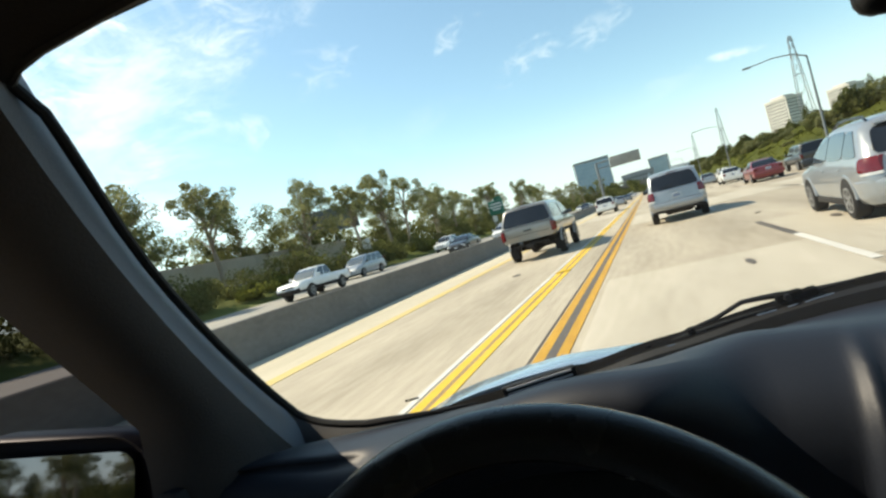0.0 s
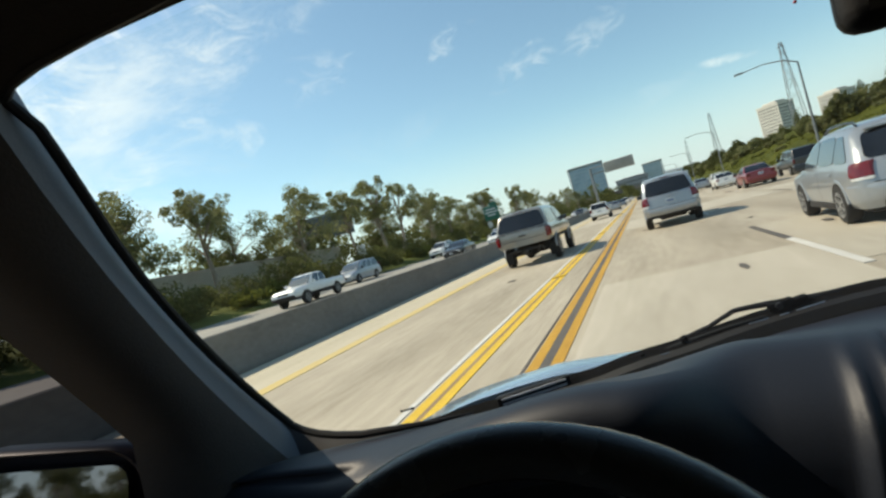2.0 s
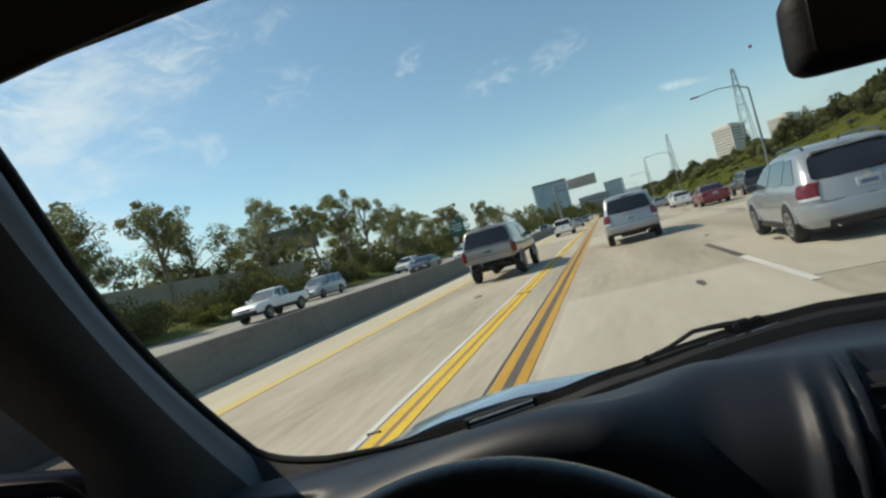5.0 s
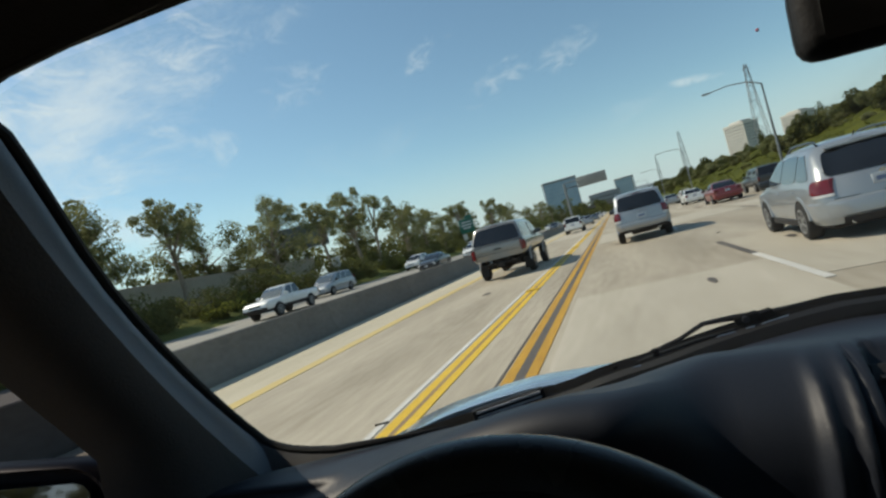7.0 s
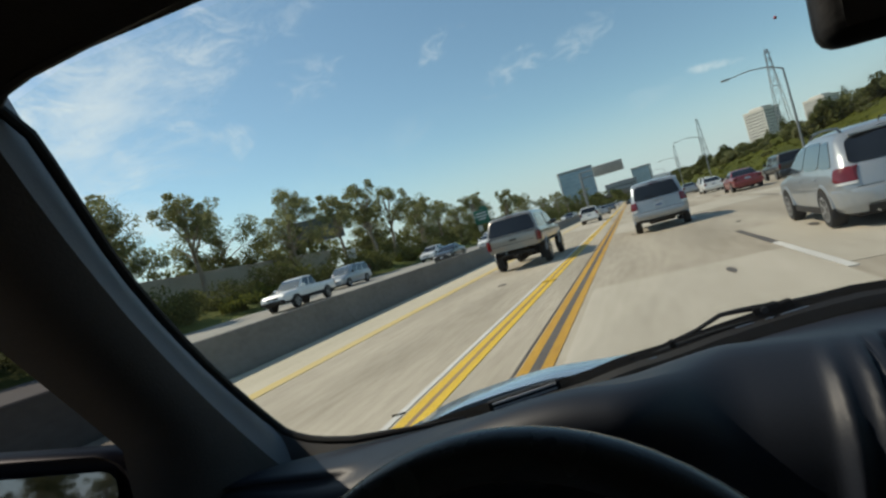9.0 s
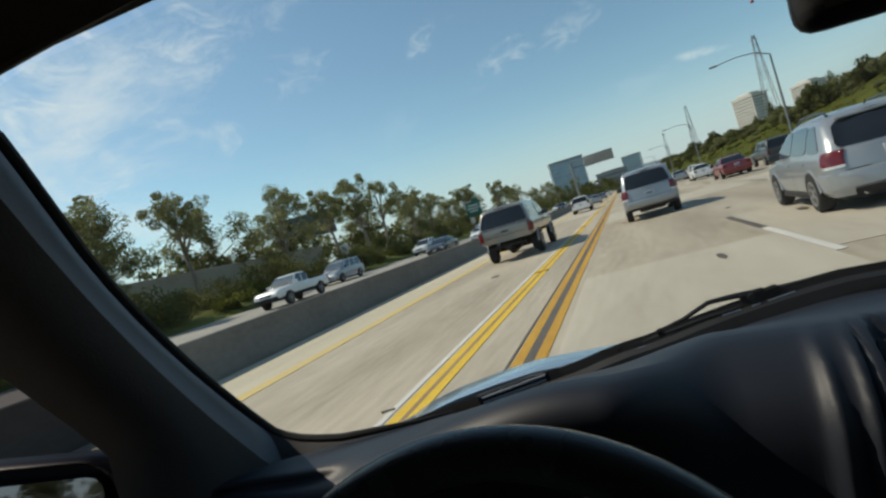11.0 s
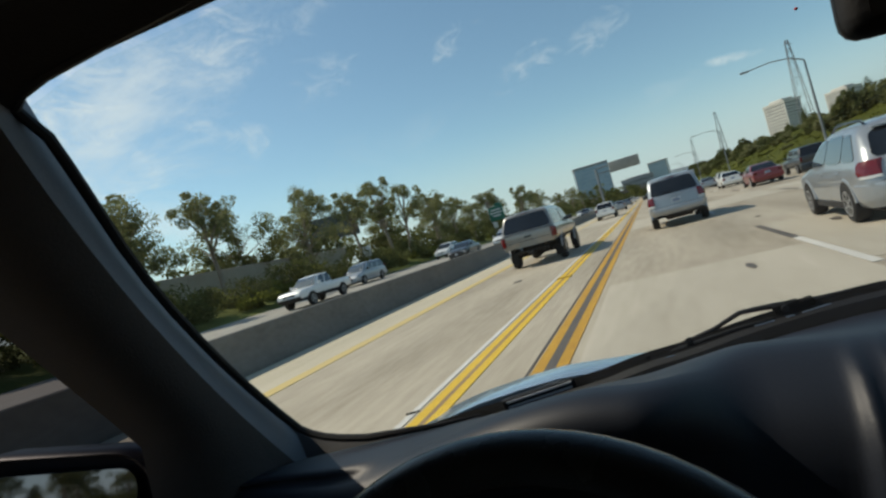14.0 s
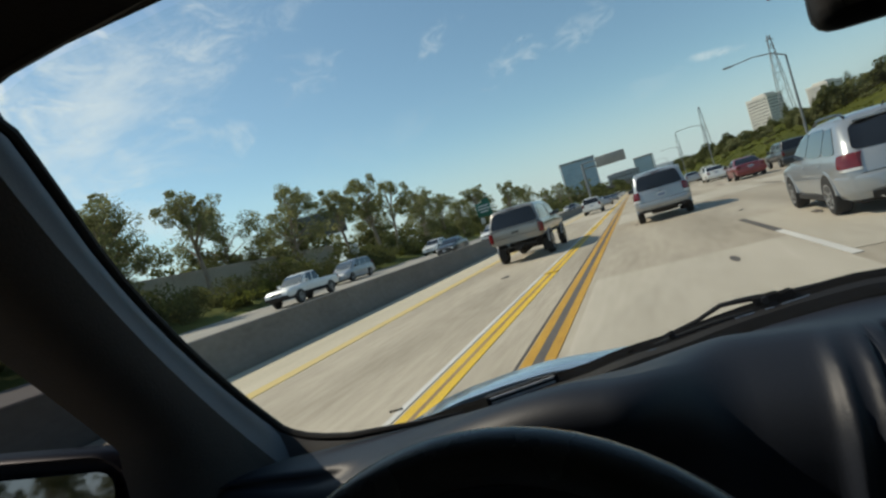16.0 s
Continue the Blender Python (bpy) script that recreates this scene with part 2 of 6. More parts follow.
# pillar trim again, with the sky light put into a paler, bluer colour
PILLAR_SKYLIT = material("skylit_pillar_edge", (0.105, 0.122, 0.148), (0.135, 0.153, 0.182), 4.0, 0.6, bump=0.1, fine=240.0, rough_spread=0.05)
COWL_GREY = material("grey_cowl_plastic", (0.0045, 0.0043, 0.0043), (0.0085, 0.0082, 0.008), 9.0, 0.8, bump=0.1, fine=160.0, specular=0.02)
HOOD = material("pale_blue_hood_paint", (0.34, 0.42, 0.50), (0.38, 0.46, 0.54), 2.0, 0.22, metal=0.5, coat=0.8, fine=300.0, rough_spread=0.03)
SIDE_GLASS = glass("tinted_door_glass", (0.26, 0.25, 0.27), 0.4)
CLEAR = glass("windscreen_glass", (0.93, 0.96, 0.955), 0.12, 0.003)
MIRROR = material("mirror_silver", (0.80, 0.82, 0.84), (0.84, 0.85, 0.86), 2.0, 0.03, metal=1.0, rough_spread=0.01)
TYRE = material("tyre_rubber", (0.012, 0.012, 0.012), (0.030, 0.028, 0.026), 6.0, 0.85, bump=0.3, fine=40.0)
RIM = material("alloy_rim", (0.26, 0.265, 0.27), (0.36, 0.365, 0.37), 6.0, 0.35, metal=0.5, fine=60.0)
CHROME = material("dull_chrome", (0.45, 0.45, 0.45), (0.60, 0.60, 0.60), 4.0, 0.25, metal=1.0, fine=40.0)
UNDER = material("dirty_underbody_and_shade", (0.012, 0.011, 0.010), (0.035, 0.030, 0.026), 4.0, 0.9, bump=0.3, fine=30.0)
TINT = material("tinted_window_glass", (0.010, 0.012, 0.015), (0.016, 0.018, 0.022), 1.5, 0.10, fine=30.0, rough_spread=0.02, coat=0.3)
BLUE_TINT = material("light_tinted_window", (0.05, 0.065, 0.085), (0.07, 0.09, 0.11), 1.5, 0.06, fine=30.0, rough_spread=0.02, coat=0.5)
RED_LENS = material("red_lamp_lens", (0.11, 0.004, 0.006), (0.17, 0.008, 0.010), 8.0, 0.18, coat=0.6, fine=60.0, rough_spread=0.05)
CLEAR_LENS = material("clear_lamp_lens", (0.62, 0.62, 0.60), (0.74, 0.74, 0.72), 8.0, 0.12, coat=0.8, fine=60.0, rough_spread=0.05)
RED_GLINT = material("red_glint_colour", (0.45, 0.03, 0.04), (0.55, 0.05, 0.06), 8.0, 0.5)
PLATE = material("plate_white", (0.40, 0.43, 0.47), (0.48, 0.51, 0.55), 8.0, 0.5)
PLATE_BAR = material("plate_blue", (0.10, 0.14, 0.26), (0.14, 0.19, 0.32), 8.0, 0.5)


def paint(name, c, metal=0.35):
    return material(name, c, tuple(min(1, v * 1.10 + 0.005) for v in c), 1.2, 0.30, metal=metal, coat=0.7, fine=90.0, rough_spread=0.06)


SILVER = paint("silver_car_paint", (0.325, 0.35, 0.375))
PEWTER = paint("pewter_car_paint", (0.27, 0.255, 0.235))
WHITE = paint("white_car_paint", (0.74, 0.74, 0.72), 0.0)
DARK_RED = paint("dark_red_car_paint", (0.20, 0.018, 0.022), 0.1)
NAVY = paint("dark_blue_car_paint", (0.03, 0.045, 0.07))
MIRROR_CASE = material("blue_black_mirror_paint", (0.008, 0.008, 0.015), (0.012, 0.012, 0.020), 3.0, 0.36, fine=90.0, specular=0.16)
CHARCOAL = paint("charcoal_car_paint", (0.035, 0.036, 0.038))
GREY_BLUE = paint("grey_blue_car_paint", (0.16, 0.20, 0.25))


# ---- mesh helpers ----
def thing(name, label, category, at=(0, 0, 0), turn=0.0, group=""):
    ob = new(name)
    ob.matrix_basis = pose(*at, 0, 0, turn)
    ob.empty_display_size = 0.2
    return tagged(ob, label, category, group)


def finish(name, bm, mat, smooth=True):
    bmesh.ops.recalc_face_normals(bm, faces=bm.faces)
    me = bpy.data.meshes.new(name)
    bm.to_mesh(me)
    bm.free()
    me.materials.append(mat)
    if smooth:
        me.shade_smooth()
        if smooth != "all":
            me.set_sharp_from_angle(angle=radians(38))
    return me


def part(name, bm, mat, parent, label="", smooth=True):
    """One mesh object from a bmesh, under a thing or a part."""
    ob = new(name, finish(name, bm, mat, smooth))
    ob.parent = parent
    if label:
        tagged(ob, label)
    return ob


def solo(name, bm, mat, label, category, kind="", group="", smooth=True):
    return tagged(new(name, finish(name, bm, mat, smooth)), label, category, group, kind)


def box(bm, x0, x1, y0, y1, z0, z1, bevel=0.0, segments=2):
    r = bmesh.ops.create_cube(bm, size=1.0, matrix=Matrix.Translation(((x0 + x1) / 2, (y0 + y1) / 2, (z0 + z1) / 2)) @ Matrix.Diagonal((x1 - x0, y1 - y0, z1 - z0, 1)))
    if bevel:
        edges = list({e for v in r["verts"] for e in v.link_edges})
        bmesh.ops.bevel(bm, geom=edges, offset=bevel, segments=segments, affect="EDGES", profile=0.6)
    return bm


def boxed(*a, **k):
    return box(bmesh.new(), *a, **k)


def grid(bm, rows, close=False):
    """A skin over rows of points of equal length."""
    vs = [[bm.verts.new(p) for p in row] for row in rows]
    n = len(vs[0])
    for a, b in zip(vs, vs[1:]):
        for i in range(n if close else n - 1):
            j = (i + 1) % n
            bm.faces.new((a[i], a[j], b[j], b[i]))
    return vs


def sheet(rows, thick=None):
    """A skin over rows of points; thick: an offset by which a second skin lies behind it, closed round the edge."""
    bm = bmesh.new()
    top = grid(bm, rows)
    if thick is not None:
        off = Vector((0, 0, -thick)) if isinstance(thick, (int, float)) else Vector(thick)
        low = grid(bm, [[Vector(p) + off for p in row] for row in rows])
        def rim(vs):
            return vs[0] + [r[-1] for r in vs[1:]] + list(reversed(vs[-1][:-1])) + [r[0] for r in reversed(vs[1:-1])]
        a, b = rim(top), rim(low)
        for i in range(len(a)):
            j = (i + 1) % len(a)
            bm.faces.new((a[i], a[j], b[j], b[i]))
    return bm


def tube(bm, points, radii, sides=8):
    """A tapering tube along points."""
    rings = []
    pts = [Vector(p) for p in points]
    for i, p in enumerate(pts):
        d = (pts[min(i + 1, len(pts) - 1)] - pts[max(i - 1, 0)]).normalized()
        a = d.cross(Vector((0.31, 0.22, 0.92))).normalized()
        b = d.cross(a)
        r = radii[i] if isinstance(radii, (list, tuple)) else radii
        rings.append([p + (a * math.cos(t) + b * math.sin(t)) * r for t in (2 * math.pi * k / sides for k in range(sides))])
    vs = grid(bm, rings, True)
    bm.faces.new(vs[0])
    bm.faces.new(list(reversed(vs[-1])))
    return bm


def lathe(bm, profile, centre, sides=24):
    """Profile of (offset along x, radius), turned about the x axis through centre."""
    c = Vector(centre)
    vs = grid(bm, [[c + Vector((o, math.cos(a) * r, math.sin(a) * r)) for a in (2 * math.pi * k / sides for k in range(sides))] for o, r in profile], True)
    for ring in (vs[0], vs[-1]):
        bm.faces.new(ring)
    return bm


def lerp(table, x):
    """A smooth value from a short table of (x, value)."""
    return float(np.interp(x, [a for a, _ in table], [b for _, b in table]))

# ---- road and ground ----
def road_z(x, y):
    """Both carriageways fall gently to the right; the opposite one lies higher."""
    if x < -8.4:
        return 0.06 + 0.030 * (-8.9 - x)
    return -0.022 * max(0.0, x - 3.0)


def slope_z(x):
    """The planted bank beside the outer lanes."""
    return lerp([(15.2, -0.25), (17.6, 0.3), (24.5, 3.2), (30.5, 5.3), (58, 5.0), (200, 5.0)], x)


def gz(x):
    """The verge that climbs beyond the opposite carriageway."""
    return lerp([(-67, 4.1), (-36, 2.6), (-31, 1.85), (-25.6, 0.54)], x)


ys = [-120, -60, -20, 0, 20, 40, 60, 90, 130, 200, 300, 450, 700]
xs_l = [-4000, -1500, -400, -120, -67, -48, -36, -31, -28, -25.6]
ground = []
for y in [-3000, -600] + ys + [1200, 2200, 4500]:
    row = [(x, y, gz(x)) for x in xs_l]
    row += [(x, y, road_z(x, y) - 0.06) for x in (-25.4, -17, -8.6, -8.3, 0, 3.0, 15.15)]
    row += [(x, y, slope_z(x)) for x in (15.3, 17.6, 20.6, 24.5, 30.5, 58, 200, 900, 4000)]
    ground.append(row)
solo("ground", sheet(ground), GRASS, "green and dry grass verges rolling to the horizon", "ground", "structure")


def strip(name, x0, x1, z, mat, label, category, kind="structure", y0=-120.0, y1=700.0, thick=0.05, cols=2):
    xs = [x0 + (x1 - x0) * i / (cols - 1) for i in range(cols)]
    yy = [v for v in ys if y0 < v < y1]
    rows = [[(x, y, road_z(x, y) + z) for x in xs] for y in [y0] + yy + [y1]]
    return solo(name, sheet(rows, thick), mat, label, category, kind, smooth=False)


strip("road", -7.95, 15.2, 0.0, CONCRETE, "pale worn concrete freeway lanes with tyre streaks", "road", cols=8)
strip("shoulder", -7.95, -5.92, 0.004, SHOULDER, "light tan concrete shoulder beside the median barrier", "shoulder")
strip("oncoming_road", -25.4, -8.62, 0.0, FAR_ROAD, "grey concrete lanes of the opposite carriageway", "road")

# pale replaced slabs across the lanes
for n, (x0, x1, y0, y1) in enumerate([(-0.95, 1.98, 2.2, 9.4), (2.12, 5.45, 7.2, 13.5), (-0.95, 1.98, 24.0, 33.0), (2.12, 5.45, 25.5, 33.0), (5.65, 9.0, 21.5, 33.0), (-5.4, -2.6, 42.0, 56.0)]):
    strip("concrete_slab", x0, x1, 0.006, PALE_SLAB, "paler replaced concrete slab set in the lane", "road slab", y0=y0, y1=y1, thick=0.02)

# lane lines
for x0, x1, mat, name, label in [
        (-2.43, -2.355, WHITE_PAINT, "white_line", "thin worn white line beside the yellow pair"),
        (-2.31, -2.195, YELLOW, "yellow_line", "solid yellow carpool line"),
        (-2.195, -2.135, BROWN_GAP, "gap_line", "brownish scraped strip between yellow lines"),
        (-2.135, -2.02, YELLOW, "yellow_line", "solid yellow carpool line"),
        (-1.46, -1.43, TAR, "seam_line", "thin black sealed joint in the concrete"),
        (-1.405, -1.285, ORANGE, "orange_line", "worn orange-yellow lane line"),
        (-1.285, -1.175, TAR, "black_line", "black strip between orange lines"),
        (-1.175, -1.055, ORANGE, "orange_line", "worn orange-yellow lane line"),
        (-5.92, -5.58, FAINT_YELLOW, "edge_line", "faded yellow edge line along the shoulder")]:
    strip(name, x0, x1, 0.008, mat, label, "lane line", thick=0.007)
for k in range(14):
    for x in (2.05, 5.55, 9.1):
        y = 6.9 + 14.6 * k
        strip("lane_dash", x - 0.055, x + 0.055, 0.010, WHITE_PAINT, "short white lane dash", "lane line", y0=y, y1=y + 3.3, thick=0.008)
        if x < 6.5:
            strip("lane_dash_shadow", x - 0.06, x + 0.06, 0.010, TAR, "short black contrast dash after a white one", "lane line", y0=y + 3.3, y1=y + 6.6, thick=0.008)
marker_mesh = finish("lane_marker", boxed(-0.17, 0.17, -0.06, 0.06, 0.0, 0.022, 0.008), YELLOW)
for k in range(8):
    ob = tagged(new("lane_marker", marker_mesh), "low yellow raised marker on the carpool line", "road marker", "markers on the carpool line")
    ob.matrix_basis = pose(-2.165, 12.2 + 14.6 * k, 0.012)

# tar spots and scuffs
r0 = random.Random(8)
for k in range(1, 8):
    bm = bmesh.new()
    a, b = r0.uniform(0.05, 0.14), r0.uniform(0.08, 0.30)
    ring = [(a * math.cos(t) * r0.uniform(0.7, 1.2), b * math.sin(t) * r0.uniform(0.7, 1.2)) for t in (2 * math.pi * i / 11 for i in range(11))]
    vs = grid(bm, [[(x, y, z) for x, y in ring] for z in (0.0, 0.009)], True)
    bm.faces.new(vs[1])
    spot = solo("tar_spot", bm, TAR, "small irregular stain on the concrete lane", "road stain", "structure", smooth=False)
    spot.matrix_basis = pose((0.3, 1.5, 2.8, -3.4, 2.6, -4.9)[k % 6] + r0.uniform(-0.5, 0.5), 5.5 + 2.6 * k + r0.uniform(-1, 1), 0.004)

# median barrier, sections end to end
prof = [(-7.98, 0.0), (-7.98, 0.08), (-8.12, 0.32), (-8.18, 0.87), (-8.21, 0.895), (-8.37, 0.895), (-8.40, 0.87), (-8.46, 0.40), (-8.60, 0.25), (-8.60, 0.0)]
barrier = thing("median_barrier", "grey stained concrete median barrier between carriageways", "barrier")
bm = bmesh.new()
vs = grid(bm, [[(x, y, z) for x, z in prof] for y in (0.0, 6.092)])
for ring in vs:
    bm.faces.new(ring)
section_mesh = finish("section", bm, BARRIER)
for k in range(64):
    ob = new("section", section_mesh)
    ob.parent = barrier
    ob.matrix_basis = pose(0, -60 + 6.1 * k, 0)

# outer kerb wall
prof = [(15.05, -0.28), (15.05, -0.10), (15.18, 0.30), (15.22, 0.50), (15.40, 0.50), (15.46, -0.15)]
kerb = thing("kerb_wall", "low pale concrete wall at the foot of the planted bank", "wall")
bm = bmesh.new()
vs = grid(bm, [[(x, y, z) for x, z in prof] for y in (0.0, 9.96)])
for ring in vs:
    bm.faces.new(ring)
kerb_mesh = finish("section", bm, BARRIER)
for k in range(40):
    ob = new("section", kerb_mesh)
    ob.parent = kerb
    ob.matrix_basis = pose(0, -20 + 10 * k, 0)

# ---- the car that carries the camera ----
EYE_Z = 1.35
own = thing("car", "pale blue car seen from inside, dark grey cabin", "car", (0.3, 0.0, 0.0))
OFF = Matrix.Translation((-0.3, 0.0, EYE_Z))      # parts are drawn about the camera's mean place
LEVEL = OFF @ Matrix.Rotation(radians(3.3), 4, "Y")   # cabin parts, drawn in a frame that leans by this much


def cab(name, bm, mat, parent=None, label="", smooth=True):
    bm.transform(LEVEL)
    return part(name, bm, mat, parent or own, label, smooth)


def ext(name, bm, mat, parent=None, label="", smooth=True):
    """A part of the car's outside."""
    bm.transform(OFF)
    return part(name, bm, mat, parent or own, label, smooth)


# the foot of the windscreen: (x, y) and (x, z)
FOOT_Y = [(-0.80, 0.70), (-0.70, 0.80), (-0.60, 0.85), (-0.46, 0.89), (-0.33, 0.94), (-0.2, 0.97), (0.0, 1.02), (0.19, 1.06), (0.35, 1.10), (0.55, 1.10), (0.9, 0.99), (1.2, 0.8), (1.36, 0.68)]
FOOT_Z = [(-0.80, -0.343), (-0.60, -0.348), (-0.46, -0.340), (-0.33, -0.338), (-0.2, -0.329), (0.0, -0.311), (0.19, -0.283), (0.35, -0.268), (0.55, -0.266), (0.9, -0.31), (1.36, -0.345)]


def ease(q):
    q = max(0.0, min(1.0, q))
    return q * q * (3 - 2 * q)


def pod(v, dx, back):
    """A point of the centre pod: v down from its top, dx to the right of its first rib, back into the dash."""
    q = max(0.0, v)
    y = 0.71 + 0.14 * max(0.0, 1 - q) ** 2.5 + 0.36 * max(0.0, -v)
    z = -0.236 - 0.137 * q - 0.07 * max(0.0, -v)
    soft = ease((v + 0.05) / 0.45)
    return Vector((rib_x(v) + dx, y + back * (0.35 + 0.65 * soft), z - 0.25 * back * (1 - soft)))


def rib_x(v):
    return 0.2200 - 0.0347 * min(max(0.0, v), 1.3) ** 0.4


# how far the pod stands out of the dash, across from its first rib: two rounded ribs, a facet between, a sunk seam, the vent's border, the vent
POD_ACROSS = [(-0.030, 0.0), (-0.018, 0.001), (-0.010, 0.005), (-0.004, 0.013), (0.0, 0.0175), (0.004, 0.019), (0.008, 0.017), (0.012, 0.0125), (0.018, 0.0095), (0.026, 0.0095), (0.031, 0.013), (0.035, 0.0175), (0.039, 0.019), (0.043, 0.016), (0.0465, 0.009),
              (0.0485, -0.004), (0.0500, -0.004), (0.0520, 0.005), (0.056, 0.0065), (0.064, 0.0065), (0.068, 0.002), (0.072, -0.020), (0.078, -0.035), (0.25, -0.035), (0.26, 0.0)]
POD_V = (-0.30, -0.17, -0.07, 0.0, 0.07, 0.15, 0.24, 0.34, 0.48, 0.65, 0.9, 1.2, 1.7, 3.0)


def dash_profile(x):
    """(y, z) from the foot of the glass over the top and down the face: a hooded arch over the instruments, beside it a long soft roll and the pod."""
    fy, fz = lerp(FOOT_Y, x), lerp(FOOT_Z, x)
    bz = -0.236 - 0.10 * ease((x + 0.02) / 0.20) - 0.11 * ease((-0.10 - x) / 0.50)
    hood = [(fy + (0.66 - fy) * v, fz + (bz - fz) * v ** 0.9 + 0.010 * math.sin(math.pi * v)) for v in (0.0, 0.12, 0.26, 0.42, 0.58, 0.74)]
    hood += [(0.715, bz + 0.004), (0.685, bz), (0.664, bz - 0.012), (0.654, bz - 0.030), (0.656, bz - 0.055), (0.685, bz - 0.085), (0.715, bz - 0.15), (0.72, bz - 0.26), (0.70, -0.62), (0.70, -0.90)]
    roll = [(fy, fz), (fy - 0.03, fz + 0.001)] + [(min(p.y + 0.010, fy - 0.04), p.z - 0.004) for p in (pod(v, 0.0, 0.0) for v in POD_V)]
    for _ in range(2):                               # soften the roll
        roll = [roll[0]] + [((a + 2 * c + e) / 4, (b + 2 * d + f) / 4) for (a, b), (c, d), (e, f) in zip(roll, roll[1:], roll[2:])] + [roll[-1]]
    e = ease((x + 0.07) / 0.17)
    line = [(a + (c - a) * e, b + (d - b) * e) for (a, b), (c, d) in zip(hood, roll)]
    out = []
    for i, (y, z) in enumerate(line):
        v = POD_V[i - 2] if i > 1 else -1.0
        proud = lerp(POD_ACROSS, (x - rib_x(v) - 0.022 * ease((0.10 - v) / 0.25) * ease((x - rib_x(v) - 0.03) / 0.02))) * ease((v + 0.10) / 0.35) if v > -0.1 else 0.0
        out.append((y - proud, z + 0.2 * proud * (v < 0.3)))
    return out


def dash_rows():
    xs = [-0.80 + 0.015 * i for i in range(60)] + [0.10 + 0.0015 * i for i in range(134)] + [0.301 + 0.02 * i for i in range(54)]
    lines = [(x, dash_profile(x)) for x in xs]
    return [[(x, *line[i]) for x, line in lines] for i in range(16)]


cab("dashboard", sheet(dash_rows()), PLASTIC, label="dark blue-grey grained plastic dashboard with a ribbed centre pod", smooth="all")

# left windscreen pillar: glass edge, ridge and outer edge swept from foot to head
def glass_edge(s):
    return Vector((-0.766 + 0.091 * s - 0.19 * s * (1 - s) + 0.010 * math.exp(-((s - 0.86) / 0.16) ** 2), 0.86 - 0.44 * s, -0.30 + 0.576 * s))


def ridge(s):
    return Vector((-0.728 + 0.066 * s - 0.14 * s * (1 - s), 0.80 - 0.40 * s, -0.342 + 0.562 * s))


def outer(s):
    return Vector((-0.85, min(0.60, 0.736 - 0.447 * s), -0.42 + 0.66 * s))


def pillar_row(s):
    g, r, o = glass_edge(s), ridge(s), outer(s)
    row = [g + Vector((-0.02, 0.03, 0.0)), g, g.lerp(r, 0.5) + Vector((0.004, -0.004, 0)), r]
    for k in (0.25, 0.5, 0.75):
        row.append(r.lerp(o, k) + Vector((0.035, -0.02, 0.0)) * math.sin(math.pi * k))
    row += [o, o + Vector((-0.05, 0.10, 0.0))]
    return row


steps = [-0.30, -0.15, 0.0, 0.1, 0.2, 0.3, 0.4, 0.5, 0.6, 0.7, 0.8, 0.9, 1.0, 1.1]
post = cab("windscreen_pillar", sheet([pillar_row(s)[3:] for s in steps], (-0.012, 0.010, 0.0)), PILLAR, label="dark moulded windscreen pillar trim")
# strip nearest the glass: its sky light is painted on by the paler colour
cab("pillar_edge", sheet([pillar_row(s)[:4] for s in steps], (-0.012, 0.010, 0.0)), PILLAR_SKYLIT, post, "pillar edge beside the glass, sky light painted into its blue-grey")
bm = bmesh.new()
grid(bm, [[Vector((0.6 - p.x, p.y, p.z)) for p in pillar_row(s)] for s in steps])
cab("windscreen_pillar", bm, PILLAR, label="grey moulded windscreen pillar trim")

# black rubber seal round the glass, rounding the lower corner
seal = [Vector((x, 0.423 - 0.02 * abs(x - 0.3), 0.2995)) for x in (1.1, 0.8, 0.5, 0.2, -0.1, -0.3)] + [Vector((-0.50, 0.411, 0.2975)), Vector((-0.60, 0.410, 0.2935)), Vector((-0.656, 0.414, 0.2885)), Vector((-0.686, 0.424, 0.279))]
seal += [glass_edge(s) + Vector((-0.001, 0.012, 0)) for s in (0.95, 0.9, 0.8, 0.7, 0.6, 0.5, 0.4, 0.3, 0.2, 0.12, 0.05)]
seal += [Vector((-0.752, 0.872, -0.312)), Vector((-0.728, 0.875, -0.325)), Vector((-0.695, 0.877, -0.335)), Vector((-0.655, 0.879, -0.341)), Vector((-0.60, 0.882, -0.345)), Vector((-0.52, 0.896, -0.343)), Vector((-0.45, 0.915, -0.3425)), Vector((-0.38, 0.945, -0.3415))]
cab("windscreen_seal", tube(bmesh.new(), [p * 0.965 for p in seal], [0.0078] * (len(seal) - 3) + [0.0068, 0.0045, 0.0015]), BLACK)
bm = bmesh.new()
grid(bm, [[p + Vector((0, 0.004, 0)), p + Vector((-0.012, -0.02, -0.03)), p + Vector((-0.03, -0.06, -0.10))] for p in seal[18:]])
cab("corner_trim", bm, PILLAR)
# header rail and headliner
xs = [-0.82, -0.76, -0.70, -0.655, -0.60, -0.5, -0.3, 0.0, 0.3, 0.6, 0.9, 1.1, 1.2, 1.3, 1.42]


def header(x):
    edge = max(0.0, abs(x - 0.3) - 0.80)
    return 0.418 - 0.02 * abs(x - 0.3), 0.2865 - 0.6 * edge * edge - 0.03 * max(0, abs(x - 0.3) - 0.85) - 0.008 * ease((0.93 - abs(x - 0.3)) / 0.22)


